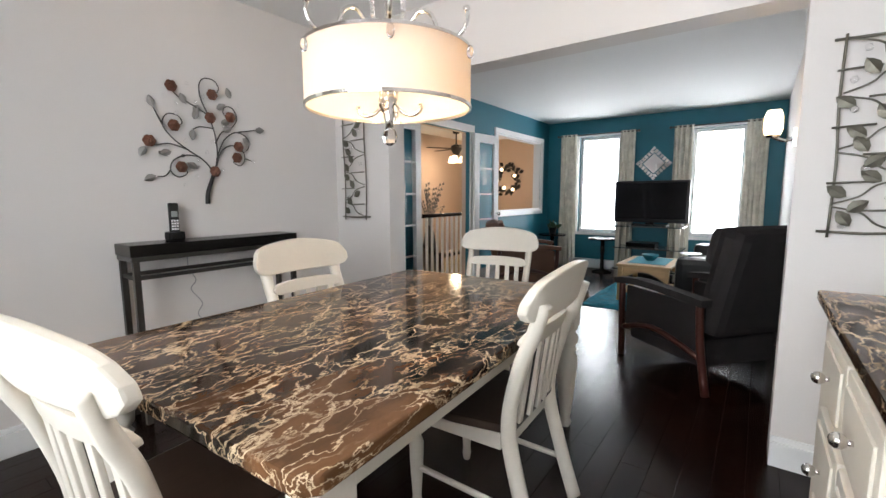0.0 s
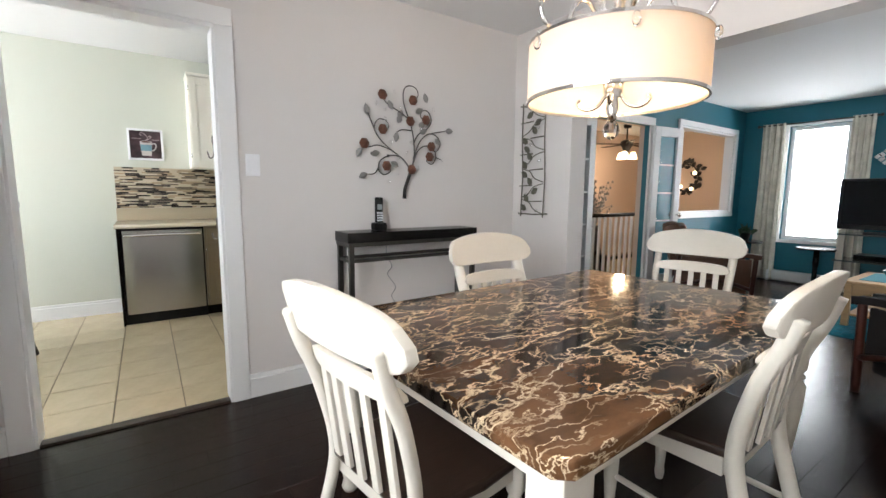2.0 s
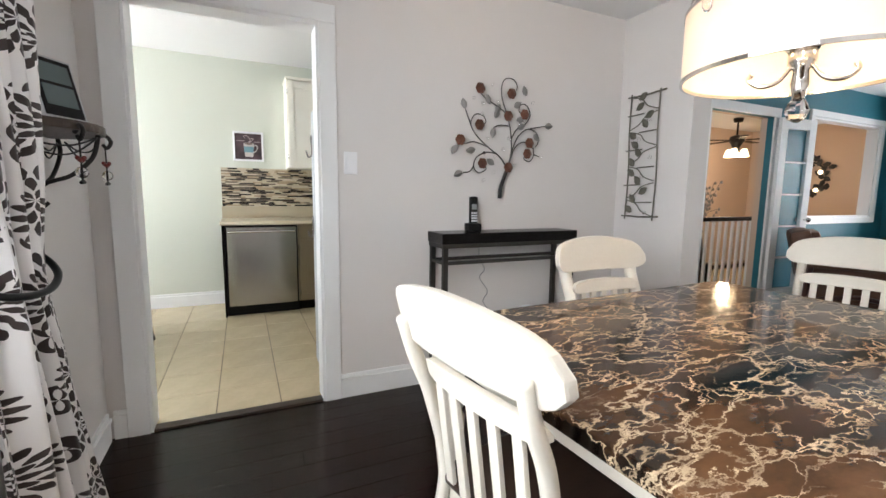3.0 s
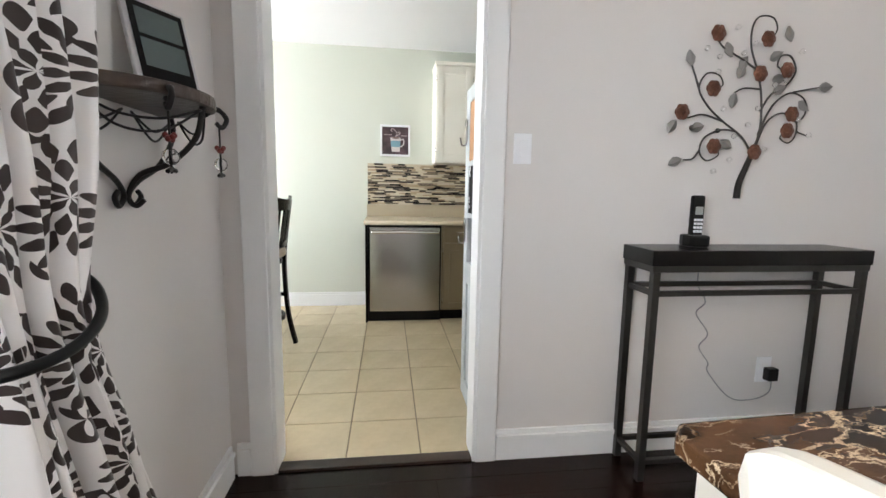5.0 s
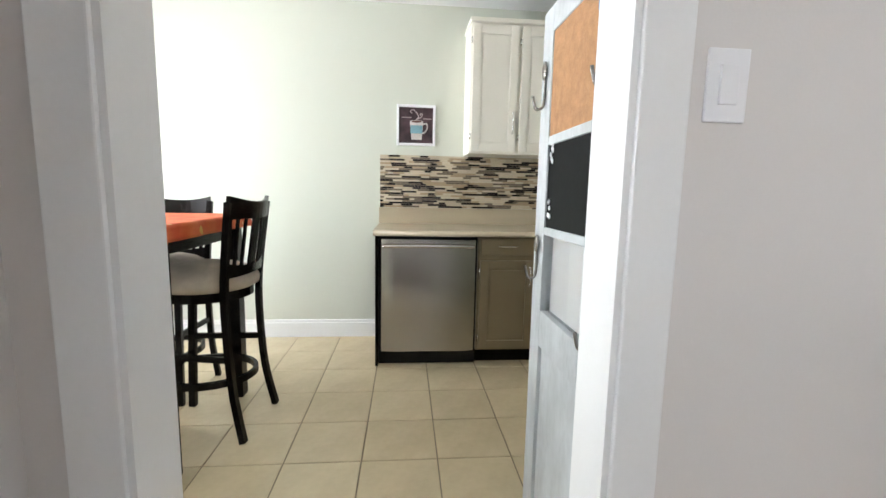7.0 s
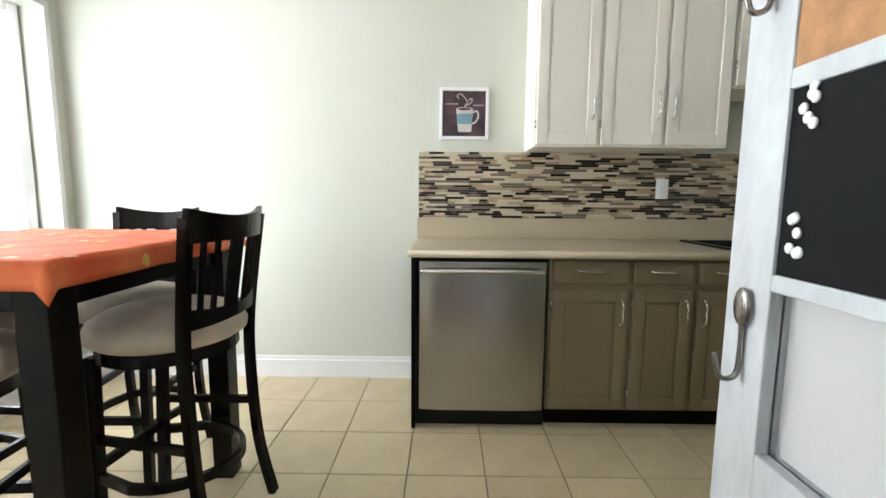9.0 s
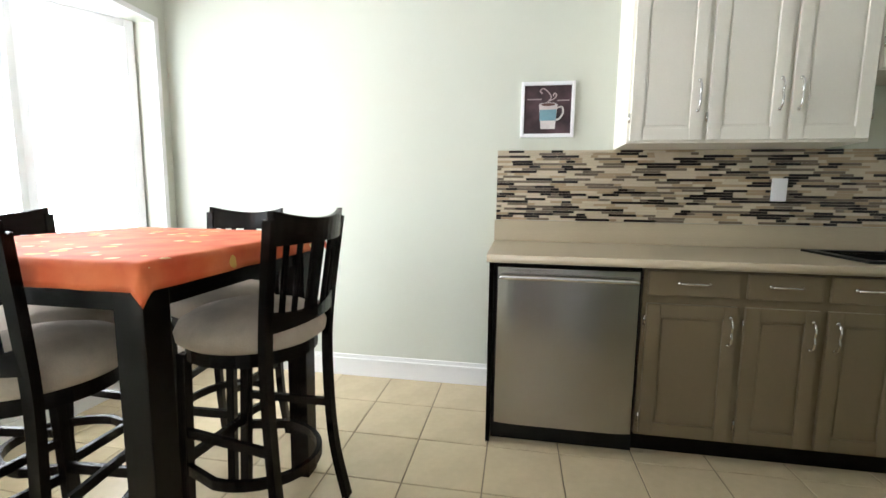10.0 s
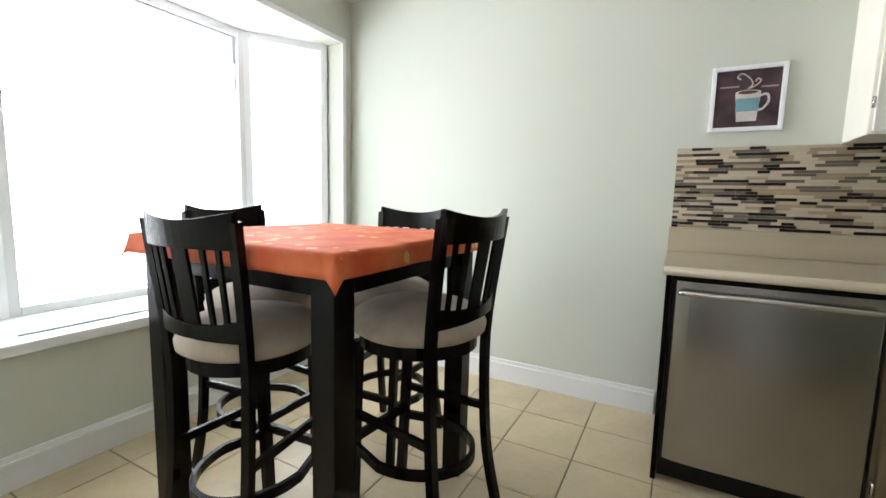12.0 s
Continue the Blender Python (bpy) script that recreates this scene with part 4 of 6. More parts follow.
# ---- iron shelf ----
sh = thing("wrought_iron_shelf", pose(-1.975, S, 0.025) @ Matrix.Diagonal((0.9, 1, 1, 1)), "dark wrought iron wall shelf with scrolls and hanging glass beads", "shelf")
bm = bmesh.new()
out = [(-0.245, 0.002), (0.245, 0.002)] + [(0.245 * math.cos(a), 0.002 + 0.215 * math.sin(a)) for a in (math.pi * i / 16 for i in range(1, 16))]
slab(bm, out, 1.355, 1.385)
part("board", bm, material("mottled_bronze_shelf", (0.05, 0.032, 0.024), 0.4, 0.2, vary=0.6, scale=14, fine=60, bump=0.3), sh, 0.007)
bm = bmesh.new()
for p in ([(-0.24, 0.03, 1.355), (-0.23, 0.035, 1.30), (-0.15, 0.03, 1.22), (-0.05, 0.02, 1.175), (-0.01, 0.015, 1.14), (-0.035, 0.015, 1.115), (-0.06, 0.02, 1.135), (-0.045, 0.02, 1.15)],
          [(0.24, 0.03, 1.355), (0.23, 0.035, 1.30), (0.15, 0.03, 1.22), (0.05, 0.02, 1.175), (0.01, 0.015, 1.14), (0.035, 0.015, 1.115), (0.06, 0.02, 1.135), (0.045, 0.02, 1.15)],
          [(0.0, 0.20, 1.355), (0.0, 0.18, 1.28), (0.0, 0.12, 1.22), (0.0, 0.05, 1.19), (0.0, 0.02, 1.14), (0.0, 0.035, 1.115), (0.0, 0.055, 1.13)],
          [(-0.11, 0.165, 1.35), (-0.14, 0.185, 1.37), (-0.17, 0.20, 1.35), (-0.165, 0.19, 1.325), (-0.15, 0.18, 1.335)],
          [(0.11, 0.165, 1.35), (0.14, 0.185, 1.37), (0.17, 0.20, 1.35), (0.165, 0.19, 1.325), (0.15, 0.18, 1.335)]):
    tube(bm, smooth_path(p, 7), 0.0075, 8, 0.006)
part("bracket", bm, M_IRON, sh, smooth=True)
bm = bmesh.new()
for sx in (-1, 1):
    for dz in (0.035, 0.06):
        tube(bm, smooth_path([(sx * 0.235, 0.05, 1.345), (sx * 0.19, 0.10, 1.345 - dz), (sx * 0.11, 0.155, 1.345 - dz), (sx * 0.01, 0.20, 1.345)], 6), 0.003, 6)
        tube(bm, smooth_path([(sx * 0.23, 0.03, 1.34), (sx * 0.13, 0.03, 1.34 - dz), (sx * 0.02, 0.03, 1.34)], 6), 0.003, 6)
part("chain", bm, M_IRON, sh, smooth=True)
for x, y in ((-0.155, 0.185), (0.155, 0.185)):
    bm = bmesh.new()
    ball(bm, (x, y, 1.225), 0.018, 10)
    part("glass_bead", bm, M_CRYSTAL, sh, smooth=True)
    bm = bmesh.new()
    for k in range(6):
        ball(bm, (x + 0.008 * math.cos(k), y + 0.008 * math.sin(k), 1.262 + 0.004 * (k % 3)), 0.007, 6)
    part("red_bead", bm, material("red_bead", (0.16, 0.015, 0.012), 0.3), sh, smooth=True)
    bm = bmesh.new()
    tube(bm, [(x, y, 1.325), (x, y, 1.19)], 0.0025, 6)
    tube(bm, [(x - 0.02, y, 1.196), (x, y, 1.20), (x + 0.02, y, 1.194)], 0.005, 6)
    part("hanger", bm, M_IRON, sh)
fr = thing("digital_display", pose(-2.05, -0.70, 1.41, 0, 0, -28), "silver framed digital display leaning on its stand", "display")
boxes("frame", material("silver_plastic", (0.5, 0.5, 0.52), 0.3, 0.4), fr, 0.01, (-0.085, -0.008, 0.01, 0.085, 0.008, 0.235)).matrix_basis = pose(0, 0, 0, 14)
boxes("screen", M_SCREEN, fr, 0.003, (-0.072, 0.008, 0.03, 0.072, 0.011, 0.225)).matrix_basis = pose(0, 0, 0, 14)
boxes("screen_field", material("grey_green_display", (0.09, 0.12, 0.12), 0.25), fr, 0.001, (-0.058, 0.011, 0.065, 0.058, 0.0125, 0.135), (-0.058, 0.011, 0.145, 0.058, 0.0125, 0.21)).matrix_basis = pose(0, 0, 0, 14)
boxes("stand", M_BLACK, fr, 0.006, (-0.05, -0.09, 0.0, 0.05, 0.03, 0.018), (-0.012, -0.085, 0.018, 0.012, -0.065, 0.09))

# ---- kitchen ----
CT = 0.928


def panel_door(name, mat, parent, x, y0, y1, z0, z1, t=0.02, rail=0.055):
    """A frame-and-panel front facing +x with its back at x."""
    bm = bmesh.new()
    box(bm, x, y0, z0, x + t, y0 + rail, z1)
    box(bm, x, y1 - rail, z0, x + t, y1, z1)
    box(bm, x, y0 + rail, z0, x + t, y1 - rail, z0 + rail)
    box(bm, x, y0 + rail, z1 - rail, x + t, y1 - rail, z1)
    box(bm, x, y0 + rail, z0 + rail, x + t - 0.009, y1 - rail, z1 - rail)
    box(bm, x + 0.001, y0 + rail + 0.012, z0 + rail + 0.012, x + t - 0.005, y1 - rail - 0.012, z1 - rail - 0.012)
    return part(name, bm, mat, parent, 0.003)


def pull(parent, p, q, out):
    """A bowed nickel handle."""
    p, q, o = Vector(p), Vector(q), Vector(out)
    bm = bmesh.new()
    tube(bm, smooth_path([p, p.lerp(q, 0.08) + o * 0.8, p.lerp(q, 0.3) + o * 1.1, p.lerp(q, 0.5) + o * 0.9, p.lerp(q, 0.7) + o * 1.1, p.lerp(q, 0.92) + o * 0.8, q], 4), 0.0055, 8)
    for e in (p, q):
        ball(bm, e + o * 0.15, 0.009, 8)
    return tagged(part("handle", bm, M_CHROME, parent, smooth=True), "nickel handle")


def hinge(parent, x, y, z):
    bm = bmesh.new()
    tube(bm, [(x, y, z - 0.022), (x, y, z + 0.022)], 0.006)
    return part("hinge", bm, M_CHROME, parent, smooth=True)


XF = -4.72
for y0, y1, hside in ((0.329, 0.731, 1), (0.731, 1.048, 1), (1.048, 1.365, -1), (1.365, 1.77, 1), (1.77, 2.17, -1)):
    cab = thing("base_cabinet", pose(0, 0, 0), "taupe painted base cabinet with drawer and panelled door", "cabinet", "base cabinets under the counter")
    boxes("body", M_TAUPE, cab, 0, (KW, y0, 0.10, XF, y1, 0.888))
    boxes("toe_kick", M_ESPRESSO, cab, 0, (KW, y0, 0.0, XF - 0.05, y1, 0.10))
    g = 0.016
    dr = boxes("drawer", M_TAUPE, cab, 0.005, (XF, y0 + g, 0.765, XF + 0.02, y1 - g, 0.876))
    ym = (y0 + y1) / 2
    pull(dr, (XF + 0.02, ym - 0.06, 0.825), (XF + 0.02, ym + 0.06, 0.825), (0.025, 0, 0))
    dd = panel_door("door", M_TAUPE, cab, XF, y0 + g, y1 - g, 0.115, 0.728)
    yh = y1 - g - 0.03 if hside > 0 else y0 + g + 0.03
    pull(dd, (XF + 0.02, yh, 0.56), (XF + 0.02, yh, 0.68), (0.025, 0, 0))
    for z in (0.19, 0.65):
        hinge(dd, XF + 0.012, (y0 + g - 0.006) if hside > 0 else (y1 - g + 0.006), z)
ep = thing("end_panel", pose(0, 0, 0), "dark end panel beside the dishwasher", "panel")
boxes("panel", M_ESPRESSO, ep, 0.002, (KW, -0.358, 0, -4.695, -0.338, 0.888))

dw = thing("dishwasher", pose(-0.08, 0.06, 0) @ Matrix.Diagonal((1, 1, 0.98, 1)), "stainless steel dishwasher built in under the counter", "dishwasher")
boxes("body", M_BLACK, dw, 0, (KW + 0.082, -0.396, 0.0, -4.665, 0.267, 0.903))
bm = bmesh.new()
pts = [(-4.62 + 0.012 * (1 - abs(s) ** 6), -0.065 + 0.315 * s) for s in (i / 12 - 1 for i in range(25))]
slab(bm, [(-4.66, -0.38)] + pts + [(-4.66, 0.25)], 0.105, 0.885)
door_ = part("door", bm, M_STEEL, dw, 0.004)
bm = bmesh.new()
tube(bm, smooth_path([(-4.61, -0.35, 0.84), (-4.575, -0.34, 0.842), (-4.57, -0.065, 0.845), (-4.575, 0.21, 0.842), (-4.61, 0.22, 0.84)], 6), 0.011, 10)
tagged(part("handle", bm, M_CHROME, door_, smooth=True), "polished steel bar handle")

ctr = thing("countertop", pose(0, 0, 0), "sand coloured laminate countertop with upstand", "countertop")
bm = bmesh.new()
# worktop with a hole for the sink
for d in ((KW, -0.37, 0.89, -4.67, 1.24, CT), (KW, 2.0, 0.89, -4.67, 2.5, CT), (KW, 1.24, 0.89, -5.2, 2.0, CT), (-4.78, 1.24, 0.89, -4.67, 2.0, CT)):
    box(bm, *d)
part("worktop", bm, M_COUNTER, ctr, 0.0)
bm = bmesh.new()
tube(bm, [(-4.671, -0.369, 0.909), (-4.671, 2.5, 0.909)], 0.0185, 12)
part("nosing", bm, M_COUNTER, ctr, smooth=True)
boxes("upstand", M_COUNTER, ctr, 0.004, (KW, -0.37, CT, KW + 0.02, 2.5, 1.054))
sk = thing("sink", pose(0, 0, 0), "black composite kitchen sink set in the counter", "sink")
boxes("rim", M_BLACK, sk, 0.003, (-5.215, 1.225, CT, -5.17, 2.015, CT + 0.012), (-4.81, 1.225, CT, -4.765, 2.015, CT + 0.012), (-5.17, 1.225, CT, -4.81, 1.27, CT + 0.012), (-5.17, 1.97, CT, -4.81, 2.015, CT + 0.012))
boxes("basin", M_BLACK, sk, 0, (-5.19, 1.25, 0.72, -4.79, 1.99, 0.74), (-5.195, 1.245, 0.74, -5.175, 1.995, CT), (-4.805, 1.245, 0.74, -4.785, 1.995, CT), (-5.175, 1.245, 0.74, -4.765, 1.265, CT), (-5.175, 1.975, 0.74, -4.765, 1.995, CT))
fc = thing("kitchen_faucet", pose(-5.19, 1.62, CT + 0.012), "chrome kitchen faucet behind the sink", "faucet")
bm = bmesh.new()
lathe(bm, [(0.028, 0), (0.028, 0.012), (0.018, 0.02), (0.018, 0.10)], 16)
tube(bm, smooth_path([(0, 0, 0.09), (0, 0, 0.40), (0.04, 0, 0.49), (0.11, 0, 0.50), (0.16, 0, 0.44), (0.165, 0, 0.36)], 6), 0.012, 10)
tube(bm, [(0, 0.015, 0.06), (0.01, 0.09, 0.075)], 0.008)
part("spout", bm, M_CHROME, fc, smooth=True)


def upper(y0, y1, z0, z1, doors):
    cab = thing("wall_cabinet", pose(0, 0, 0), "cream white wall cabinet with panelled doors and nickel pulls", "cabinet", "wall cabinets")
    xf = -5.03
    boxes("body", M_CABWHITE, cab, 0.003, (KW, y0, z0, xf, y1, z1))
    boxes("cornice", M_CABWHITE, cab, 0.006, (KW, y0 - 0.01, z1, xf + 0.03, y1, z1 + 0.03))
    w = (y1 - y0) / doors
    for k in range(doors):
        a, b = y0 + k * w + 0.012, y0 + (k + 1) * w - 0.012
        d = panel_door("door", M_CABWHITE, cab, xf, a, b, z0 + 0.012, z1 - 0.02, rail=0.058)
        yh = b - 0.028 if k < 2 else a + 0.028
        pull(d, (xf + 0.02, yh, z0 + 0.15), (xf + 0.02, yh, z0 + 0.29), (0.025, 0, 0))
        ye = a - 0.006 if k < 2 else b + 0.006
        for z in (z0 + 0.12, z1 - 0.12):
            hinge(d, xf + 0.012, ye, z)
    return cab


upper(0.288, 1.344, 1.462, 2.36, 3)
upper(1.350, 2.45, 1.777, 2.36, 3)

pic = thing("framed_picture", pose(KW, -0.085, 1.69) @ Matrix.Diagonal((1, 0.885, 0.94, 1)), "small framed picture of a steaming coffee mug", "picture")
boxes("frame", M_PLASTICWHITE, pic, 0.004, (0, -0.17, -0.165, 0.022, -0.148, 0.165), (0, 0.148, -0.165, 0.022, 0.17, 0.165), (0, -0.148, -0.165, 0.022, 0.148, -0.143), (0, -0.148, 0.143, 0.022, 0.148, 0.165))
boxes("print", material("dark_plum_print", (0.055, 0.028, 0.035), 0.5, vary=0.9, scale=9, fine=30), pic, 0, (0.001, -0.148, -0.143, 0.010, 0.148, 0.143))
bm = bmesh.new()
slabpts = [(-0.055, 0.03), (0.062, 0.03), (0.05, -0.115), (-0.04, -0.115)]
lo = [bm.verts.new((0.0105, y, z)) for y, z in slabpts]
hi = [bm.verts.new((0.0125, y, z)) for y, z in slabpts]
bm.faces.new(hi)
bm.faces.new(lo)
for i in range(4):
    bm.faces.new((lo[i], lo[(i + 1) % 4], hi[(i + 1) % 4], hi[i]))
tube(bm, smooth_path([(0.0115, 0.058, 0.01), (0.0115, 0.09, 0.015), (0.0115, 0.098, -0.02), (0.0115, 0.075, -0.055), (0.0115, 0.054, -0.06)], 6), 0.006, 6)
ball(bm, (0.0115, 0.003, 0.03), 0.058, 16, (0.03, 1, 0.22))
part("painted_mug", bm, material("painted_mug_grey", (0.55, 0.50, 0.48), 0.5, vary=0.3), pic)
boxes("painted_band", material("painted_band_blue", (0.16, 0.30, 0.36), 0.5, vary=0.3), pic, 0, (0.0127, -0.049, -0.065, 0.0137, 0.056, 0.0))
bm = bmesh.new()
ball(bm, (0.0135, 0.003, 0.03), 0.045, 16, (0.03, 1, 0.2))
part("painted_coffee", bm, material("painted_coffee", (0.12, 0.05, 0.04), 0.4), pic)
bm = bmesh.new()
for s in ([(0.0, 0.045), (0.02, 0.07), (0.005, 0.10), (-0.03, 0.125), (-0.05, 0.11), (-0.035, 0.095)], [(0.01, 0.05), (0.04, 0.065), (0.055, 0.085), (0.04, 0.095), (0.032, 0.08)]):
    tube(bm, smooth_path([(0.012, y, z) for y, z in s], 6), 0.004, 6)
part("painted_steam", bm, material("painted_steam", (0.45, 0.36, 0.36), 0.5), pic)
M_LETTER = material("painted_lettering", (0.35, 0.28, 0.28), 0.5)
boxes("painted_lettering", M_LETTER, pic, 0, (0.0102, -0.13, 0.058, 0.0112, -0.04, 0.066))
boxes("painted_lettering", M_LETTER, pic, 0, (0.0102, 0.06, 0.05, 0.0112, 0.135, 0.058))
plate("wall_outlet", pose(KW + 0.008, 1.15, 1.245, 0, 0, -90), "white outlet on the mosaic backsplash", "outlet", True)

M_SPOON = material("tarnished_silver", (0.30, 0.28, 0.26), 0.25, 0.9, vary=0.3, fine=60)
# salvaged door with cork, chalkboard and pane
sv = thing("salvaged_door", pose(0, 0.279, 0), "distressed white old door with cork, chalkboard and glass panels", "door")
x0, x1, H = -3.30, -2.755, 1.745
bm = bmesh.new()
for d in ((x0, 0, 0, x0 + 0.093, 0.045, H), (x1 - 0.134, 0, 0, x1, 0.045, H), (x0 + 0.093, 0, 0, x1 - 0.134, 0.045, 0.10), (x0 + 0.093, 0, 0.68, x1 - 0.134, 0.045, 0.80), (x0 + 0.093, 0, 1.048, x1 - 0.134, 0.045, 1.073), (x0 + 0.093, 0, 1.327, x1 - 0.134, 0.045, 1.355), (x0 + 0.093, 0, 1.665, x1 - 0.134, 0.045, H)):
    box(bm, *d)
part("frame", bm, M_DISTRESS, sv, 0.003)
boxes("lower_panel", M_DISTRESS, sv, 0, (x0 + 0.093, 0.012, 0.10, x1 - 0.134, 0.03, 0.68))
tagged(boxes("cork_panel", M_CORK, sv, 0, (x0 + 0.093, 0.004, 1.355, x1 - 0.134, 0.03, 1.665)), "brown cork panel")
tagged(boxes("chalkboard_panel", M_CHALK, sv, 0, (x0 + 0.093, 0.006, 1.073, x1 - 0.134, 0.03, 1.327)), "black chalkboard panel")
tagged(boxes("pane", M_PANE, sv, 0, (x0 + 0.093, 0.02, 0.80, x1 - 0.134, 0.024, 1.048)), "clear glass pane")
boxes("backing", M_TRIM, sv, 0, (x0 + 0.093, 0.034, 0.80, x1 - 0.134, 0.044, 1.048))
boxes("paper", M_BLUEPAPER, sv, 0, (x1 - 0.13, -0.002, 1.60, x1 - 0.05, 0.0, 1.70))
bm = bmesh.new()
rnd = random.Random(5)
for z in (1.30, 1.13):
    for k in range(7):
        ball(bm, (x0 + 0.115 + rnd.uniform(0, 0.02), 0.003, z + rnd.uniform(-0.03, 0.03)), 0.008, 6, (1, 0.4, 1))
part("chalk_flowers", bm, M_PLASTICWHITE, sv, smooth=True)
for x, z in ((x0 + 0.05, 0.985), (x1 - 0.055, 0.90), (x0 + 0.05, 1.53), (x1 - 0.05, 1.50)):
    bm = bmesh.new()
    ball(bm, (x, -0.008, z + 0.03), 0.022, 14, (0.85, 0.3, 1.4))
    tube(bm, smooth_path([(x, -0.006, z + 0.01), (x, -0.005, z - 0.045), (x, -0.010, z - 0.08), (x - 0.003, -0.03, z - 0.085), (x - 0.006, -0.038, z - 0.06), (x - 0.008, -0.04, z - 0.045)], 6), 0.0045, 8)
    tagged(part("spoon_hook", bm, M_SPOON, sv, smooth=True), "bent silver spoon hook")

# ---- bar table and stools ----
TX, TY, TS, TL = -3.94, -1.49, 0.435, 0.44
bt = thing("bar_table", pose(TX, TY, 0), "espresso stained square bar height table", "table")
boxes("top", M_ESPRESSO, bt, 0.004, (-TS, -TL, 0.992, TS, TL, 1.032))
boxes("apron", M_ESPRESSO, bt, 0.003, (-TS + 0.09, TL - 0.07, 0.91, TS - 0.09, TL - 0.045, 0.992), (-TS + 0.09, -TL + 0.045, 0.91, TS - 0.09, -TL + 0.07, 0.992), (-TS + 0.045, -TL + 0.09, 0.91, -TS + 0.07, TL - 0.09, 0.992), (TS - 0.07, -TL + 0.09, 0.91, TS - 0.045, TL - 0.09, 0.992))
for sx in (-1, 1):
    for sy in (-1, 1):
        boxes("leg", M_ESPRESSO, bt, 0.004, (sx * (TS - 0.02), sy * (TL - 0.02), 0, sx * (TS - 0.10), sy * (TL - 0.10), 0.992))

M_CLOTH = bpy.data.materials.new("coral_tablecloth_with_leaf_print")
M_CLOTH.use_nodes = True
n_, l_ = M_CLOTH.node_tree.nodes, M_CLOTH.node_tree.links
pb = n_["Principled BSDF"]
pb.inputs["Roughness"].default_value = 0.75
uvn = n_.new("ShaderNodeTexCoord")
mpp = n_.new("ShaderNodeMapping")
l_.new(uvn.outputs["Object"], mpp.inputs["Vector"])
base = n_.new("ShaderNodeTexNoise")
base.inputs["Scale"].default_value, base.inputs["Detail"].default_value = 7, 5
l_.new(mpp.outputs[0], base.inputs["Vector"])
rmp = n_.new("ShaderNodeValToRGB")
rmp.color_ramp.elements[0].position, rmp.color_ramp.elements[0].color = 0.35, (0.62, 0.078, 0.018, 1)
rmp.color_ramp.elements[1].position, rmp.color_ramp.elements[1].color = 0.68, (0.76, 0.19, 0.06, 1)
l_.new(base.outputs["Fac"], rmp.inputs["Fac"])
prev = rmp.outputs["Color"]
for sc, th, colr in ((9.0, 0.037, (0.72, 0.44, 0.10, 1)), (6.0, 0.031, (0.13, 0.30, 0.17, 1)), (12.0, 0.028, (0.78, 0.52, 0.25, 1))):
    v = n_.new("ShaderNodeTexVoronoi")
    v.inputs["Scale"].default_value = sc
    wz = n_.new("ShaderNodeTexNoise")
    wz.inputs["Scale"].default_value = 40
    l_.new(mpp.outputs[0], wz.inputs["Vector"])
    l_.new(mpp.outputs[0], v.inputs["Vector"])
    mm = math_node("LESS_THAN", math_node("MULTIPLY", v.outputs["Distance"], math_node("ADD", wz.outputs["Fac"], 0.4)), th * sc * 0.45)
    mx_ = n_.new("ShaderNodeMix")
    mx_.data_type = "RGBA"
    l_.new(mm, mx_.inputs["Factor"])
    l_.new(prev, mx_.inputs["A"])
    mx_.inputs["B"].default_value = colr
    prev = mx_.outputs["Result"]
l_.new(prev, pb.inputs["Base Color"])

tc_ = thing("tablecloth", pose(TX, TY, 1.034), "coral tablecloth with yellow leaf print draped over the table", "tablecloth")
bm = bmesh.new()
n, ov = 64, 0.065
grid = []
for i in range(n + 1):
    row = []
    for j in range(n + 1):
        x, y = (TS + ov) * (2 * i / n - 1), (TL + ov) * (2 * j / n - 1)
        ux, uy = max(0, abs(x) - TS), max(0, abs(y) - TL)
        px, py = math.copysign(min(abs(x), TS), x), math.copysign(min(abs(y), TL), y)
        z = 0.003 + 0.0015 * noise.noise(Vector((x * 9, y * 9, 0)))
        fl = 0.012 * noise.noise(Vector((x * 7, y * 7, 3)))
        if ux or uy:
            d = max(ux, uy) + 0.45 * min(ux, uy)
            z -= d
            px += math.copysign(0.010 + 0.25 * ux * (1.5 if uy else 0.6) + fl * (ux > 0), x) if ux else 0
            py += math.copysign(0.010 + 0.25 * uy * (1.5 if ux else 0.6) + fl * (uy > 0), y) if uy else 0
        row.append(bm.verts.new((px, py, z)))
    grid.append(row)
for a, b in zip(grid, grid[1:]):
    for j in range(n):
        bm.faces.new((a[j], b[j], b[j + 1], a[j + 1]))
cl = part("cloth", bm, M_CLOTH, tc_, smooth=True)
cl.modifiers.new("thickness", "SOLIDIFY").thickness = 0.002


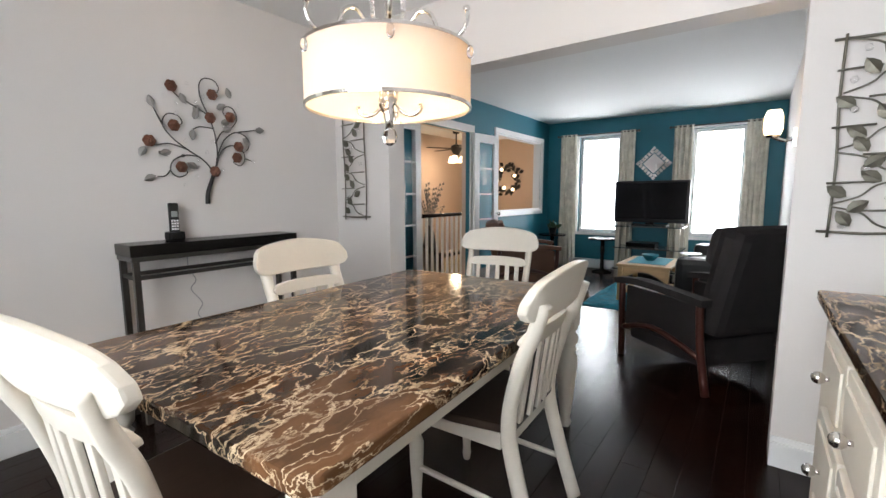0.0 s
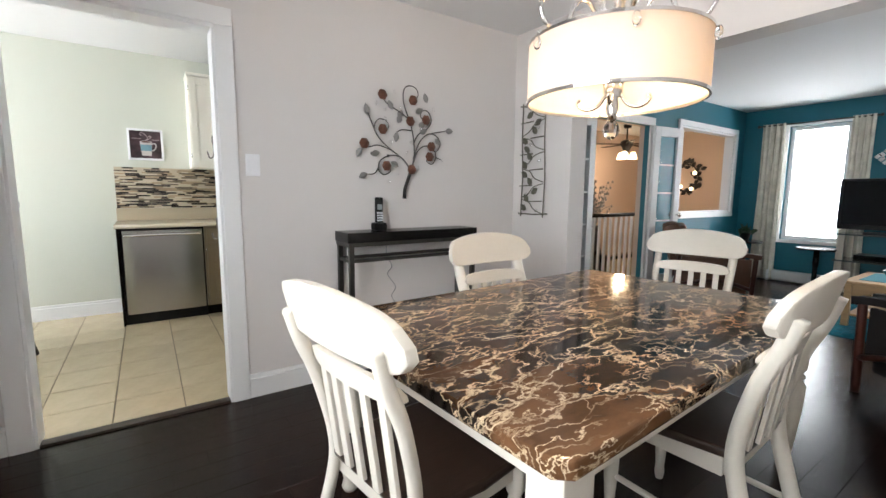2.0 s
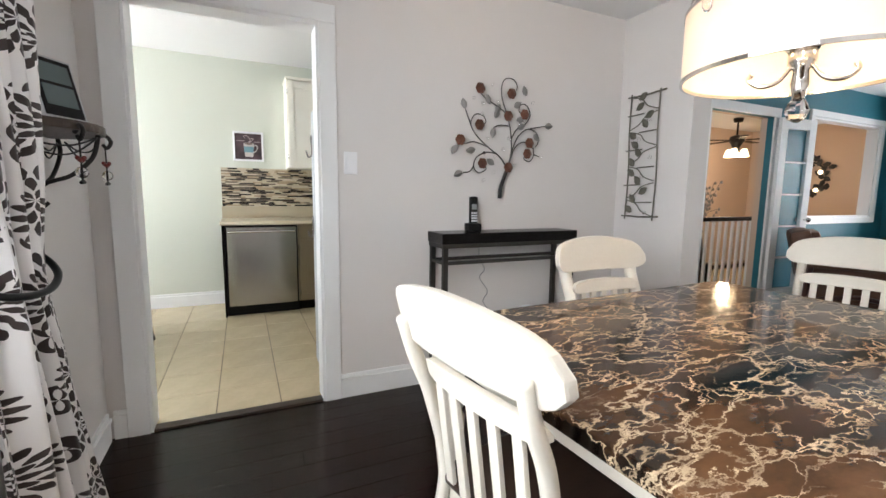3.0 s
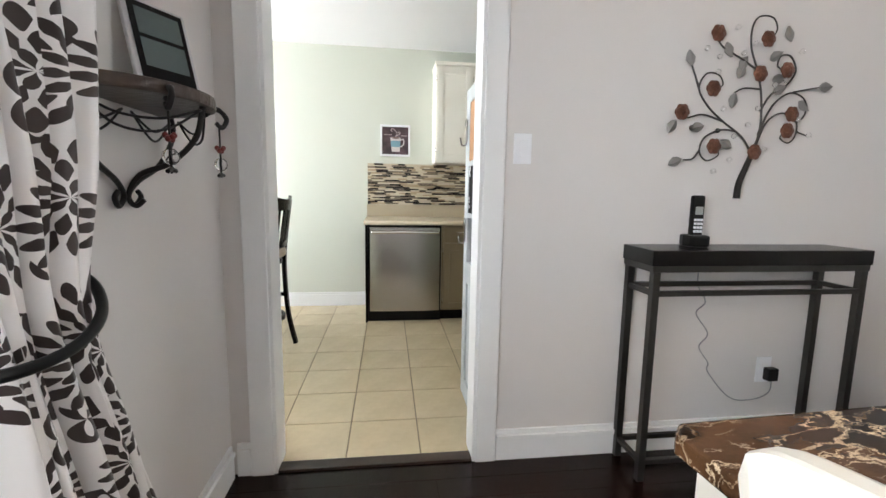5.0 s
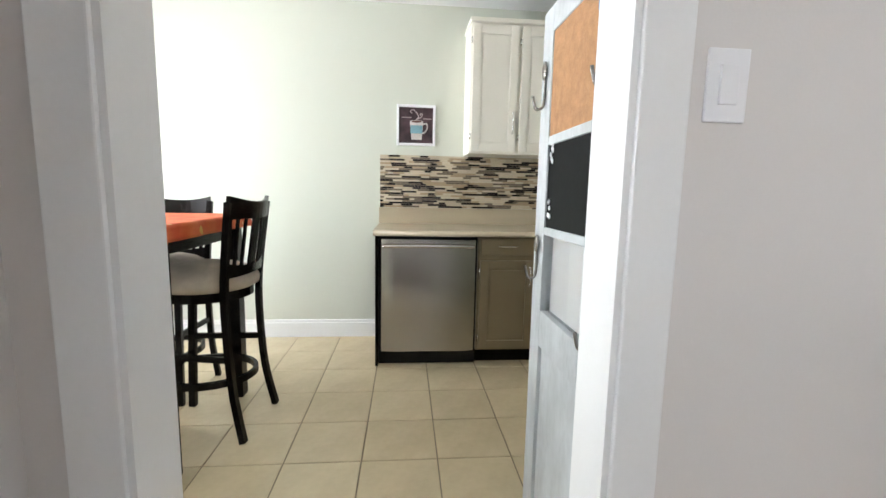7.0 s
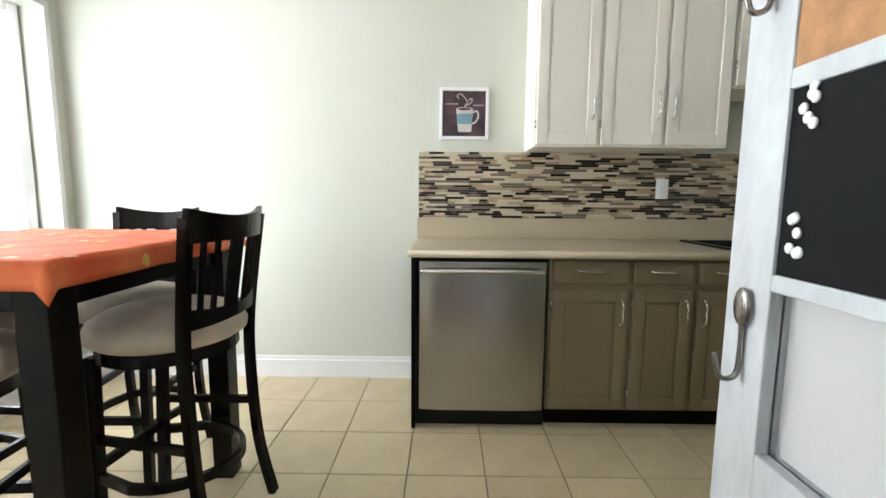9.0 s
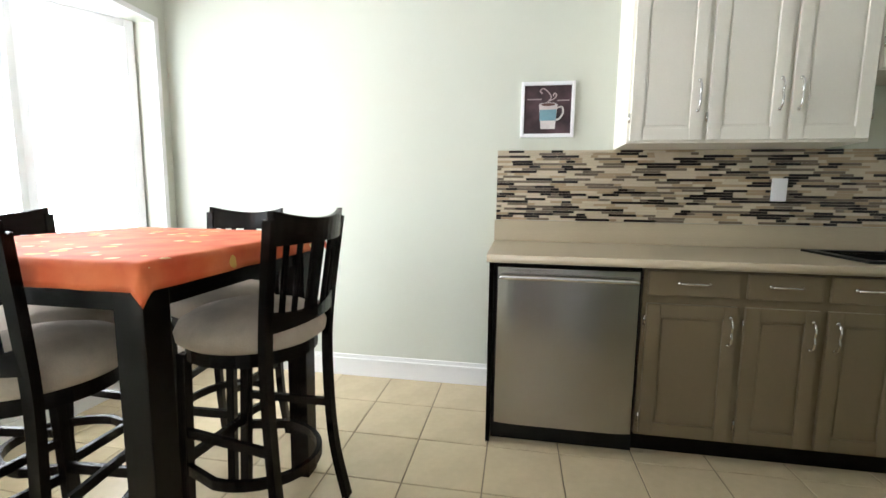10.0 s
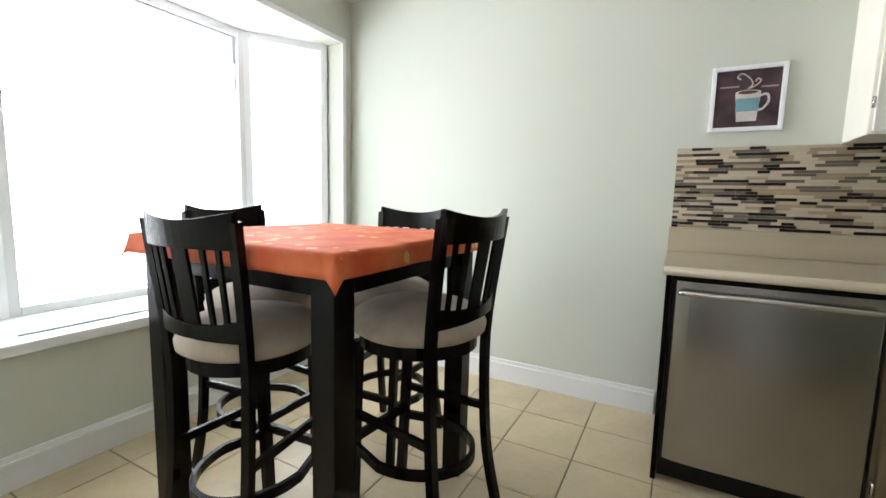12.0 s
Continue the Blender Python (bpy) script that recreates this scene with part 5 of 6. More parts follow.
def bar_stool(m):
    """Back at -y, seat centred on the origin."""
    ob = thing("bar_stool", m, "espresso bar stool with slatted back and taupe suede seat", "stool", "stools round the bar table")
    for s in (-1, 1):
        bm = bmesh.new()
        pts = smooth_path([(s * 0.215, -0.265, 0.003), (s * 0.20, -0.215, 0.25), (s * 0.198, -0.195, 0.55), (s * 0.205, -0.20, 0.78), (s * 0.222, -0.245, 1.13)], 5)
        for a, b in zip(pts, pts[1:]):
            bar(bm, a - (b - a) * 0.06, b + (b - a) * 0.06, 0.038, 0.030, (0, 1, 0))
        part("back_post", bm, M_ESPRESSO, ob, 0.0)
        bm = bmesh.new()
        bar(bm, (s * 0.16, 0.20, 0.0), (s * 0.165, 0.17, 0.68), 0.038, 0.038, (0, 1, 0))
        part("front_leg", bm, M_ESPRESSO, ob, 0.004)

    def curve_rail(z0, z1, yb, w, bow, lean, t):
        bm = bmesh.new()
        k = 12
        rows = []
        for i in range(k + 1):
            s_ = -1 + 2 * i / k
            y = yb - bow * (1 - s_ * s_)
            dip = 0.026 * (s_ * s_)
            rows.append([bm.verts.new(c_) for c_ in ((s_ * w, y + t, z0), (s_ * w, y - t, z0), (s_ * w, y - t - lean, z1 + dip), (s_ * w, y + t - lean, z1 + dip))])
        for a, b in zip(rows, rows[1:]):
            for q in range(4):
                bm.faces.new((a[q], a[(q + 1) % 4], b[(q + 1) % 4], b[q]))
        bm.faces.new(rows[0])
        bm.faces.new(rows[-1][::-1])
        return bm
    part("top_rail", curve_rail(1.055, 1.135, -0.236, 0.225, 0.045, 0.012, 0.012), M_ESPRESSO, ob, 0.003)
    part("lower_rail", curve_rail(0.785, 0.83, -0.203, 0.205, 0.035, 0.004, 0.012), M_ESPRESSO, ob, 0.003)
    for x, w in ((-0.15, 0.022), (-0.095, 0.022), (0.0, 0.075), (0.095, 0.022), (0.15, 0.022)):
        k = 1 - (x / 0.21) ** 2
        bm = bmesh.new()
        bar(bm, (x, -0.205 - 0.035 * k, 0.82), (x * 1.05, -0.236 - 0.045 * k, 1.065), w, 0.012, (0, 1, 0))
        part("slat", bm, M_ESPRESSO, ob, 0.002)
    bm = bmesh.new()
    lathe(bm, [(0.215, 0.665), (0.232, 0.67), (0.232, 0.715), (0.22, 0.72)], 32)
    part("seat_frame", bm, M_ESPRESSO, ob)
    bm = bmesh.new()
    lathe(bm, [(0.235, 0.715), (0.262, 0.732), (0.266, 0.757), (0.25, 0.787), (0.205, 0.812), (0.14, 0.828), (0.07, 0.836), (0.01, 0.837)], 40)
    tagged(part("cushion", bm, M_SUEDE, ob, smooth=True), "taupe suede padded seat")
    bm = bmesh.new()
    ring = [(0.215 * math.cos(a), 0.02 + 0.255 * math.sin(a), 0.27) for a in (math.pi + math.pi * i / 20 for i in range(21))]
    for a, b in zip(ring, ring[1:]):
        a, b = Vector(a), Vector(b)
        bar(bm, a - (b - a) * 0.05, b + (b - a) * 0.05, 0.02, 0.034)
    part("foot_ring", bm, M_ESPRESSO, ob)
    for s in (-1, 1):
        bm = bmesh.new()
        bar(bm, (s * 0.215, 0.02, 0.27), (s * 0.162, 0.188, 0.27), 0.02, 0.034)
        bar(bm, (s * 0.200, -0.205, 0.40), (s * 0.163, 0.182, 0.40), 0.018, 0.03)
        part("stretcher", bm, M_ESPRESSO, ob)
    bm = bmesh.new()
    bar(bm, (-0.16, 0.188, 0.30), (0.16, 0.188, 0.30), 0.02, 0.034)
    part("stretcher", bm, M_ESPRESSO, ob)
    return ob


SLIM = Matrix.Diagonal((0.9, 0.92, 0.985, 1))
stool = bar_stool(pose(-4.03, -1.13, 0, 0, 0, 175) @ SLIM)
copy_thing(stool, pose(-3.645, -1.53, 0, 0, 0, 94) @ SLIM)
copy_thing(stool, pose(-3.95, -1.86, 0, 0, 0, 2) @ SLIM)
copy_thing(stool, pose(-4.36, -1.50, 0, 0, 0, -88) @ SLIM)

# ---- living room ----
for x0, x1 in ((-2.63, -2.36), (-1.66, -1.44), (-0.90, -0.65), (-0.02, 0.23)):
    cu = thing("window_curtain", pose(0, 0, 0), "oatmeal grommet curtain panel with faint pattern beside the window", "curtain", "curtains at the living room windows")
    drape("cloth", M_CURTAIN, cu, [(2.24, x0, x1, 7.36, 1.0), (1.6, x0, x1, 7.36, 1.0), (0.8, x0 - 0.01, x1 + 0.01, 7.35, 1.05), (0.02, x0 - 0.02, x1 + 0.02, 7.35, 1.1)], 4, 0.026, 0.6, nx=48)
for x0, x1 in ((-2.68, -1.39), (-0.95, 0.28)):
    rd = thing("curtain_rod", pose(0, 7.36, 2.22), "slim brushed metal curtain rod above the window", "curtain rod", "living room curtain rods")
    bm = bmesh.new()
    tube(bm, [(x0, 0, 0), (x1, 0, 0)], 0.011)
    for x in (x0, x1):
        ball(bm, (x, 0, 0), 0.02, 8)
    for x in (x0 + 0.05, x1 - 0.05):
        bar(bm, (x, 0, 0), (x, 0.09, 0), 0.012, 0.012)
    part("rod", bm, M_GUNMETAL, rd, smooth=True)

st = thing("tv_stand", pose(-1.10, 7.02, 0), "silver and glass television stand on the dark floor", "tv stand")
bm = bmesh.new()
for x in (-0.40, 0.40):
    for y in (-0.2, 0.2):
        box(bm, x - 0.03, y - 0.025, 0, x + 0.03, y + 0.025, 0.76)
part("post", bm, material("pale_champagne_metal", (0.50, 0.47, 0.40), 0.35, 0.6), st, 0.006)
for z in (0.12, 0.44, 0.76):
    boxes("shelf", material("smoked_glass_shelf", (0.10, 0.12, 0.12), 0.08), st, 0.003, (-0.46, -0.24, z, 0.46, 0.24, z + 0.018))
av = thing("media_box", pose(-1.19, 7.0, 0.458), "slim black media player on the stand shelf", "media player")
boxes("body", M_BLACK, av, 0.004, (-0.2, -0.14, 0.0, 0.2, 0.14, 0.07))
boxes("fascia", M_SCREEN, av, 0.001, (-0.19, -0.143, 0.012, 0.19, -0.14, 0.06))
tv = thing("television", pose(-1.10, 7.0, 0.778) @ Matrix.Diagonal((0.93, 1, 0.94, 1)), "black flat screen television on its stand", "television")
boxes("bezel", M_BLACK, tv, 0.012, (-0.54, -0.045, 0.05, 0.54, 0.045, 0.70))
boxes("screen", M_SCREEN, tv, 0, (-0.50, -0.049, 0.11, 0.50, -0.045, 0.67))
bm = bmesh.new()
slab(bm, [(-0.25, -0.13), (0.25, -0.13), (0.28, 0.0), (0.25, 0.13), (-0.25, 0.13), (-0.28, 0.0)], 0, 0.02)
box(bm, -0.06, -0.02, 0.02, 0.06, 0.02, 0.06)
part("foot", bm, M_BLACK, tv)
mi = thing("diamond_mirror", pose(-1.167, FAR - 0.012, 1.71, 0, 45, 0), "diamond shaped mirror with stepped mirrored border on the teal wall", "mirror")
boxes("glass", M_MIRROR, mi, 0.002, (-0.11, -0.012, -0.11, 0.11, 0.0, 0.11))
for i in range(7):
    for s in (-1, 1):
        boxes("border_tile", M_CHROME if i % 2 else M_MIRROR, mi, 0.002, (-0.188 + i * 0.054, -0.016, s * 0.15 - 0.03, -0.144 + i * 0.054, 0.0, s * 0.15 + 0.03))
        if 0 < i < 6:
            boxes("border_tile", M_MIRROR if i % 2 else M_CHROME, mi, 0.002, (s * 0.15 - 0.03, -0.016, -0.188 + i * 0.054, s * 0.15 + 0.03, 0.0, -0.144 + i * 0.054))

# rug: a thick pile
rg = thing("shag_rug", pose(-0.78, 5.6, 0.001), "turquoise shag rug on the dark wooden floor", "rug")
bm = bmesh.new()
nx, ny = 44, 52
g = []
for i in range(nx + 1):
    row = []
    for j in range(ny + 1):
        u, v = i / nx, j / ny
        edge = min(u, 1 - u, v, 1 - v)
        z = 0.004 + 0.026 * min(1, edge * 16) + 0.010 * (rnd.random() - 0.5) * (edge > 0)
        row.append(bm.verts.new((-0.60 + 1.20 * u + 0.012 * rnd.uniform(-1, 1), -0.80 + 1.6 * v + 0.012 * rnd.uniform(-1, 1), z)))
    g.append(row)
for a, b in zip(g, g[1:]):
    for j in range(ny):
        bm.faces.new((a[j], b[j], b[j + 1], a[j + 1]))
part("pile", bm, M_RUG, rg)

ct = thing("coffee_table", pose(-0.80, 5.56, 0.022), "honey pine coffee table with arched apron and lower shelf", "table")
boxes("top", M_PINE, ct, 0.008, (-0.28, -0.42, 0.40, 0.28, 0.42, 0.43))
for x in (-0.24, 0.24):
    for y in (-0.38, 0.38):
        boxes("leg", M_PINE, ct, 0.004, (x - 0.025, y - 0.025, 0.0, x + 0.025, y + 0.025, 0.40))
for y in (-0.38, 0.38):
    bm = bmesh.new()
    top_ = [(-0.215 + 0.43 * i / 12, 0.40) for i in range(13)]
    low_ = [(-0.215 + 0.43 * i / 12, 0.26 + 0.09 * math.sin(math.pi * i / 12)) for i in range(13)]
    f_ = [[bm.verts.new((x, y + o, z)) for x, z in r] for r in (top_, low_) for o in (-0.01, 0.01)]
    for a, b in ((f_[0], f_[2]), (f_[1], f_[3]), (f_[2], f_[3]), (f_[0], f_[1])):
        for i in range(12):
            bm.faces.new((a[i], a[i + 1], b[i + 1], b[i]))
    part("apron", bm, M_PINE, ct)
boxes("lower_shelf", M_PINE, ct, 0.004, (-0.24, -0.36, 0.10, 0.24, 0.36, 0.12))
cl2 = thing("table_runner", pose(-0.80, 5.59, 0.4525), "turquoise cloth spread on the coffee table", "runner")
boxes("cloth", M_TEALCLOTH, cl2, 0.001, (-0.2, -0.3, 0, 0.2, 0.3, 0.004))
bw = thing("bowl", pose(-0.81, 5.59, 0.457), "small teal ceramic bowl on the coffee table", "bowl")
bm = bmesh.new()
lathe(bm, [(0.04, 0), (0.05, 0.008), (0.085, 0.05), (0.10, 0.075), (0.094, 0.075), (0.08, 0.05), (0.045, 0.014), (0.01, 0.012)], 24)
part("bowl_body", bm, material("teal_glaze", (0.02, 0.16, 0.20), 0.15), bw, smooth=True)
mg = thing("magazine", pose(-0.79, 5.40, 0.144, 0, 0, 20), "pale folded magazine on the lower shelf", "magazine")
boxes("pages", M_PLASTICWHITE, mg, 0.002, (-0.12, -0.16, 0, 0.12, 0.16, 0.012))


def cushion_box(name, mat, parent, d, b=0.04):
    return boxes(name, mat, parent, b, d, smooth=False)


def armchair(m, name, label, fabric, wood, tall=1.0):
    """An upholstered recliner facing +y, wooden arms."""
    ob = thing(name, m, label, "armchair")
    boxes("base", fabric, ob, 0.02, (-0.30, -0.32, 0.14, 0.30, 0.34, 0.32))
    part_ = cushion_box("seat_cushion", fabric, ob, (-0.285, -0.22, 0.325, 0.285, 0.38, 0.45), 0.05)
    bk = cushion_box("backrest", fabric, ob, (-0.30, -0.09, 0.0, 0.30, 0.09, tall - 0.33), 0.06)
    bk.matrix_basis = pose(0, -0.30, 0.36, 13, 0, 0)
    hd = cushion_box("head_cushion", fabric, ob, (-0.285, 0.05, tall - 0.60, 0.285, 0.15, tall - 0.36), 0.045)
    hd.matrix_basis = pose(0, -0.30, 0.36, 13, 0, 0)
    for s in (-1, 1):
        bm = bmesh.new()
        tube(bm, smooth_path([(s * 0.35, 0.37, 0.0), (s * 0.35, 0.38, 0.30), (s * 0.35, 0.39, 0.56)], 4), 0.024, 8)
        tube(bm, smooth_path([(s * 0.35, -0.40, 0.0), (s * 0.35, -0.34, 0.30), (s * 0.35, -0.32, 0.56)], 4), 0.024, 8)
        tube(bm, smooth_path([(s * 0.35, 0.37, 0.22), (s * 0.35, 0.05, 0.30), (s * 0.35, -0.34, 0.22)], 5), 0.02, 8)
        part("arm_frame", bm, wood, ob, smooth=True)
        boxes("arm_side", fabric, ob, 0.012, (s * 0.335, -0.32, 0.24, s * 0.305, 0.36, 0.545))
        bm = bmesh.new()
        pts = smooth_path([(s * 0.345, 0.43, 0.575), (s * 0.345, 0.2, 0.60), (s * 0.345, -0.1, 0.59), (s * 0.345, -0.36, 0.57)], 5)
        for a, b in zip(pts, pts[1:]):
            bar(bm, a - (b - a) * 0.05, b + (b - a) * 0.05, 0.085, 0.045)
        part("arm_pad", bm, fabric, ob)
    return ob


armchair(pose(-0.09, 3.53, 0, 0, 0, 52), "recliner_chair", "charcoal upholstered recliner with cherry wood arms", M_GREYFAB, M_REDWOOD, 1.02)
armchair(pose(-2.29, 5.25, 0, 0, 0, -60), "leather_armchair", "brown leather armchair beside the french door", M_BROWNLEATHER, M_REDWOOD, 0.88)

sf = thing("leather_sofa", pose(-0.03, 5.78, 0, 0, 0, 90), "black leather sofa against the side wall", "sofa")
boxes("base", M_LEATHER, sf, 0.03, (-0.85, -0.42, 0.06, 0.85, 0.42, 0.30))
boxes("feet", M_BLACK, sf, 0.004, (-0.8, -0.38, 0, -0.74, -0.32, 0.06), (0.74, -0.38, 0, 0.8, -0.32, 0.06), (-0.8, 0.32, 0, -0.74, 0.38, 0.06), (0.74, 0.32, 0, 0.8, 0.38, 0.06))
for s in (-1, 1):
    boxes("arm", M_LEATHER, sf, 0.07, (s * 0.86, -0.42, 0.12, s * 0.64, 0.43, 0.60))
    boxes("seat_cushion", M_LEATHER, sf, 0.05, (s * 0.01, -0.2, 0.30, s * 0.63, 0.44, 0.47))
    boxes("back_cushion", M_LEATHER, sf, 0.07, (s * 0.01, -0.42, 0.42, s * 0.63, -0.18, 0.82))
for y in (5.20, 5.76):
    ds = thing("white_dish", pose(-0.35, y, 0.60 if y < 5.4 else 0.47), "small round white dish on the sofa", "dish")
    bm = bmesh.new()
    lathe(bm, [(0.05, 0.001), (0.10, 0.012), (0.105, 0.018), (0.09, 0.016), (0.01, 0.01)], 24)
    part("dish_body", bm, M_PLASTICWHITE, ds, smooth=True)


def side_table(x, y, h):
    ob = thing("side_table", pose(x, y, 0), "small dark round side table by the teal wall", "side table", "dark side tables")
    bm = bmesh.new()
    lathe(bm, [(0.22, h - 0.025), (0.225, h - 0.012), (0.22, h)], 28)
    part("top", bm, M_BLACKWOOD, ob)
    bm = bmesh.new()
    lathe(bm, [(0.15, 0), (0.15, 0.02), (0.03, 0.05), (0.025, h * 0.5), (0.035, h * 0.6), (0.03, h - 0.025)], 18)
    part("pedestal", bm, M_BLACKWOOD, ob, smooth=True)
    return ob


side_table(-2.62, 7.05, 0.58)
side_table(-1.80, 7.12, 0.55)
pl = thing("potted_plant", pose(-2.62, 7.05, 0.58), "small dark green potted plant on a side table", "plant")
bm = bmesh.new()
lathe(bm, [(0.05, 0), (0.07, 0.10), (0.075, 0.11), (0.065, 0.11), (0.06, 0.09), (0.01, 0.09)], 18)
part("pot", bm, M_BLACK, pl, smooth=True)
M_PLANT = material("dark_green_leaf", (0.02, 0.055, 0.018), 0.45, vary=0.4)
for k in range(22):
    bm = bmesh.new()
    leaf(bm, (0, 0, 0), 1.2, rnd.uniform(0.09, 0.16), 0.01)
    part("leaf", bm, M_PLANT, pl, m=pose(rnd.uniform(-0.03, 0.03), rnd.uniform(-0.03, 0.03), 0.095, rnd.uniform(-50, 50), rnd.uniform(-50, 50), rnd.uniform(0, 360)))
base_h = thing("floor_heater", pose(-2.0, 7.38, 0), "low white baseboard heater under the window", "heater")
boxes("cover", M_TRIM, base_h, 0.006, (-0.45, -0.04, 0.025, 0.45, 0.03, 0.16))
boxes("foot", M_TRIM, base_h, 0, (-0.42, -0.03, 0.0, -0.38, 0.02, 0.025), (0.38, -0.03, 0.0, 0.42, 0.02, 0.025))


# ---- french doors ----
def french_door(m, label):
    """A glazed leaf, hinged at x = 0, one column of panes in two, five high."""
    ob = tagged(new("door_french"), label, "door", kind="structure")
    ob.matrix_basis = m
    w, h = 0.52, 2.03
    bm = bmesh.new()
    for d in ((0, -0.018, 0.012, 0.10, 0.018, h), (w - 0.10, -0.018, 0.012, w, 0.018, h), (0.10, -0.018, 0.012, w - 0.10, 0.018, 0.24), (0.10, -0.018, h - 0.11, w - 0.10, 0.018, h)):
        box(bm, *d)
    part("stile", bm, M_TRIM, ob, 0.003)
    bm = bmesh.new()
    for k in range(1, 5):
        z = 0.24 + (h - 0.35) * k / 5
        box(bm, 0.10, -0.010, z - 0.009, w - 0.10, 0.010, z + 0.009)
    part("muntin", bm, M_TRIM, ob)
    for k in range(5):
        z0, z1 = 0.24 + (h - 0.35) * k / 5 + 0.01, 0.24 + (h - 0.35) * (k + 1) / 5 - 0.01
        g_ = boxes("pane", M_PANE, ob, 0, (0.101, -0.003, z0, w - 0.101, 0.003, z1))
        g_.visible_shadow = False
    for s in (-1, 1):
        bm = bmesh.new()
        tube(bm, [(w - 0.05, s * 0.018, 0.98), (w - 0.05, s * 0.05, 0.98)], 0.009)
        ball(bm, (w - 0.05, s * 0.062, 0.98), 0.026, 12)
        tagged(part("knob", bm, M_CHROME, ob, smooth=True), "round brass and nickel knob")
    return ob


french_door(pose(TEALX + 0.055, 4.88, 0, 0, 0, 83), "open white french door leaf with glass panes")
french_door(pose(TEALX + 0.055, 3.77, 0, 0, 0, -86), "open white french door leaf folded against the wall")

# ---- foyer ----
rl = thing("stair_railing", pose(-3.45, 0.3, 0), "white stair railing with dark handrail and newels", "railing")
bm = bmesh.new()
box(bm, -0.03, 3.1, 0.93, 0.03, 7.2, 0.98)
part("handrail", bm, M_ESPRESSO, rl, 0.008)
boxes("base_rail", M_TRIM, rl, 0.003, (-0.03, 3.1, 0.0, 0.03, 7.2, 0.05))
for k in range(34):
    y = 3.16 + k * 0.12
    boxes("baluster", M_TRIM, rl, 0.0, (-0.014, y - 0.014, 0.05, 0.014, y + 0.014, 0.93))
rl2 = thing("stair_handrail", pose(-3.95, 0.2, 0), "dark sloping stair handrail with dark posts", "railing")
bm = bmesh.new()
bar(bm, (0, 4.0, 0.95), (0, 5.4, 0.25), 0.06, 0.05)
bar(bm, (0, 5.4, 0.25), (0, 6.4, 0.25), 0.06, 0.05)
part("handrail", bm, M_ESPRESSO, rl2, 0.006)
for y, h in ((5.4, 0.25), (4.0, 0.95), (6.4, 0.25)):
    boxes("post", M_ESPRESSO, rl2, 0.004, (-0.04, y - 0.04, 0, 0.04, y + 0.04, h + 0.06))
fn = thing("ceiling_fan", pose(-4.6, 7.05, -0.15), "dark bronze ceiling fan with lit glass shades", "ceiling fan")
bm = bmesh.new()
lathe(bm, [(0.06, 2.56), (0.07, 2.60), (0.07, 2.62)], 18)
tube(bm, [(0, 0, 2.57), (0, 0, 2.34)], 0.014)
lathe(bm, [(0.03, 2.36), (0.10, 2.33), (0.11, 2.27), (0.08, 2.22), (0.05, 2.16), (0.05, 2.10)], 20)
part("motor", bm, M_IRON, fn, smooth=True)
for k in range(5):
    a = 2 * math.pi * k / 5 + 0.4
    bm = bmesh.new()
    box(bm, 0.12, -0.055, 2.272, 0.60, 0.055, 2.282)
    part("blade", bm, M_ESPRESSO, fn, 0.003, m=pose(0, 0, 0, 0, 0, math.degrees(a)))
M_LITGLASS = glow("lit_frosted_glass", (1.0, 0.80, 0.52), 5)
for k in range(3):
    a = 2 * math.pi * k / 3 + 0.9
    bm = bmesh.new()
    lathe(bm, [(0.03, 2.14), (0.05, 2.10), (0.072, 2.02), (0.068, 2.02), (0.045, 2.10), (0.025, 2.135)], 16, (0.12 * math.cos(a), 0.12 * math.sin(a), 0))
    tagged(part("shade", bm, M_LITGLASS, fn, smooth=True), "lit frosted glass shade")
wr = thing("candle_wall_wreath", pose(-4.38, 8.755, 1.58, 0, 0, -90), "dark round metal wreath with glowing glass cups", "wall art")
bm = bmesh.new()
for k in range(40):
    a = 2 * math.pi * k / 40
    r = rnd.uniform(0.20, 0.33)
    leaf(bm, (0.02 + rnd.uniform(0, 0.03), r * math.cos(a), r * math.sin(a)), rnd.uniform(0, 6.28), 0.12)
tube(bm, [(0.03, 0.26 * math.cos(t), 0.26 * math.sin(t)) for t in (2 * math.pi * i / 30 for i in range(31))], 0.012, 6)
part("foliage", bm, M_IRON, wr)
for y, z in ((-0.12, 0.22), (0.2, 0.08), (-0.05, -0.18), (0.16, -0.22), (-0.22, -0.02)):
    bm = bmesh.new()
    ball(bm, (0.07, y, z), 0.035, 10)
    tagged(part("cup", bm, M_LITGLASS, wr, smooth=True), "glowing glass cup")
tw = thing("twig_arrangement", pose(-4.15, 5.62, 0), "tall silvery twig arrangement in a grey floor vase", "plant")
bm = bmesh.new()
lathe(bm, [(0.10, 0), (0.13, 0.3), (0.08, 0.6), (0.06, 0.7), (0.075, 0.75), (0.06, 0.75)], 20)
part("vase", bm, M_GUNMETAL, tw, smooth=True)
for k in range(16):
    bm = bmesh.new()
    a, s = rnd.uniform(0, 6.28), rnd.uniform(0.08, 0.3)
    tip = Vector((s * math.cos(a), s * math.sin(a), rnd.uniform(1.05, 1.5)))
    tube(bm, smooth_path([(0, 0, 0.6), (tip.x * 0.3, tip.y * 0.3, 0.95), tip], 4), 0.006, 5, 0.003)
    for q in range(5):
        p_ = Vector((0, 0, 0.7)).lerp(tip, 0.5 + q * 0.12)
        ball(bm, p_ + Vector((0.012, 0.01, 0)), 0.014, 6, (1, 1, 1.6))
    part("twig", bm, M_LEAFGREY, tw)
sc = thing("wall_sconce", pose(0.31, 2.495, 1.54), "lit white glass wall sconce on the opening's jamb", "lamp")
bm = bmesh.new()
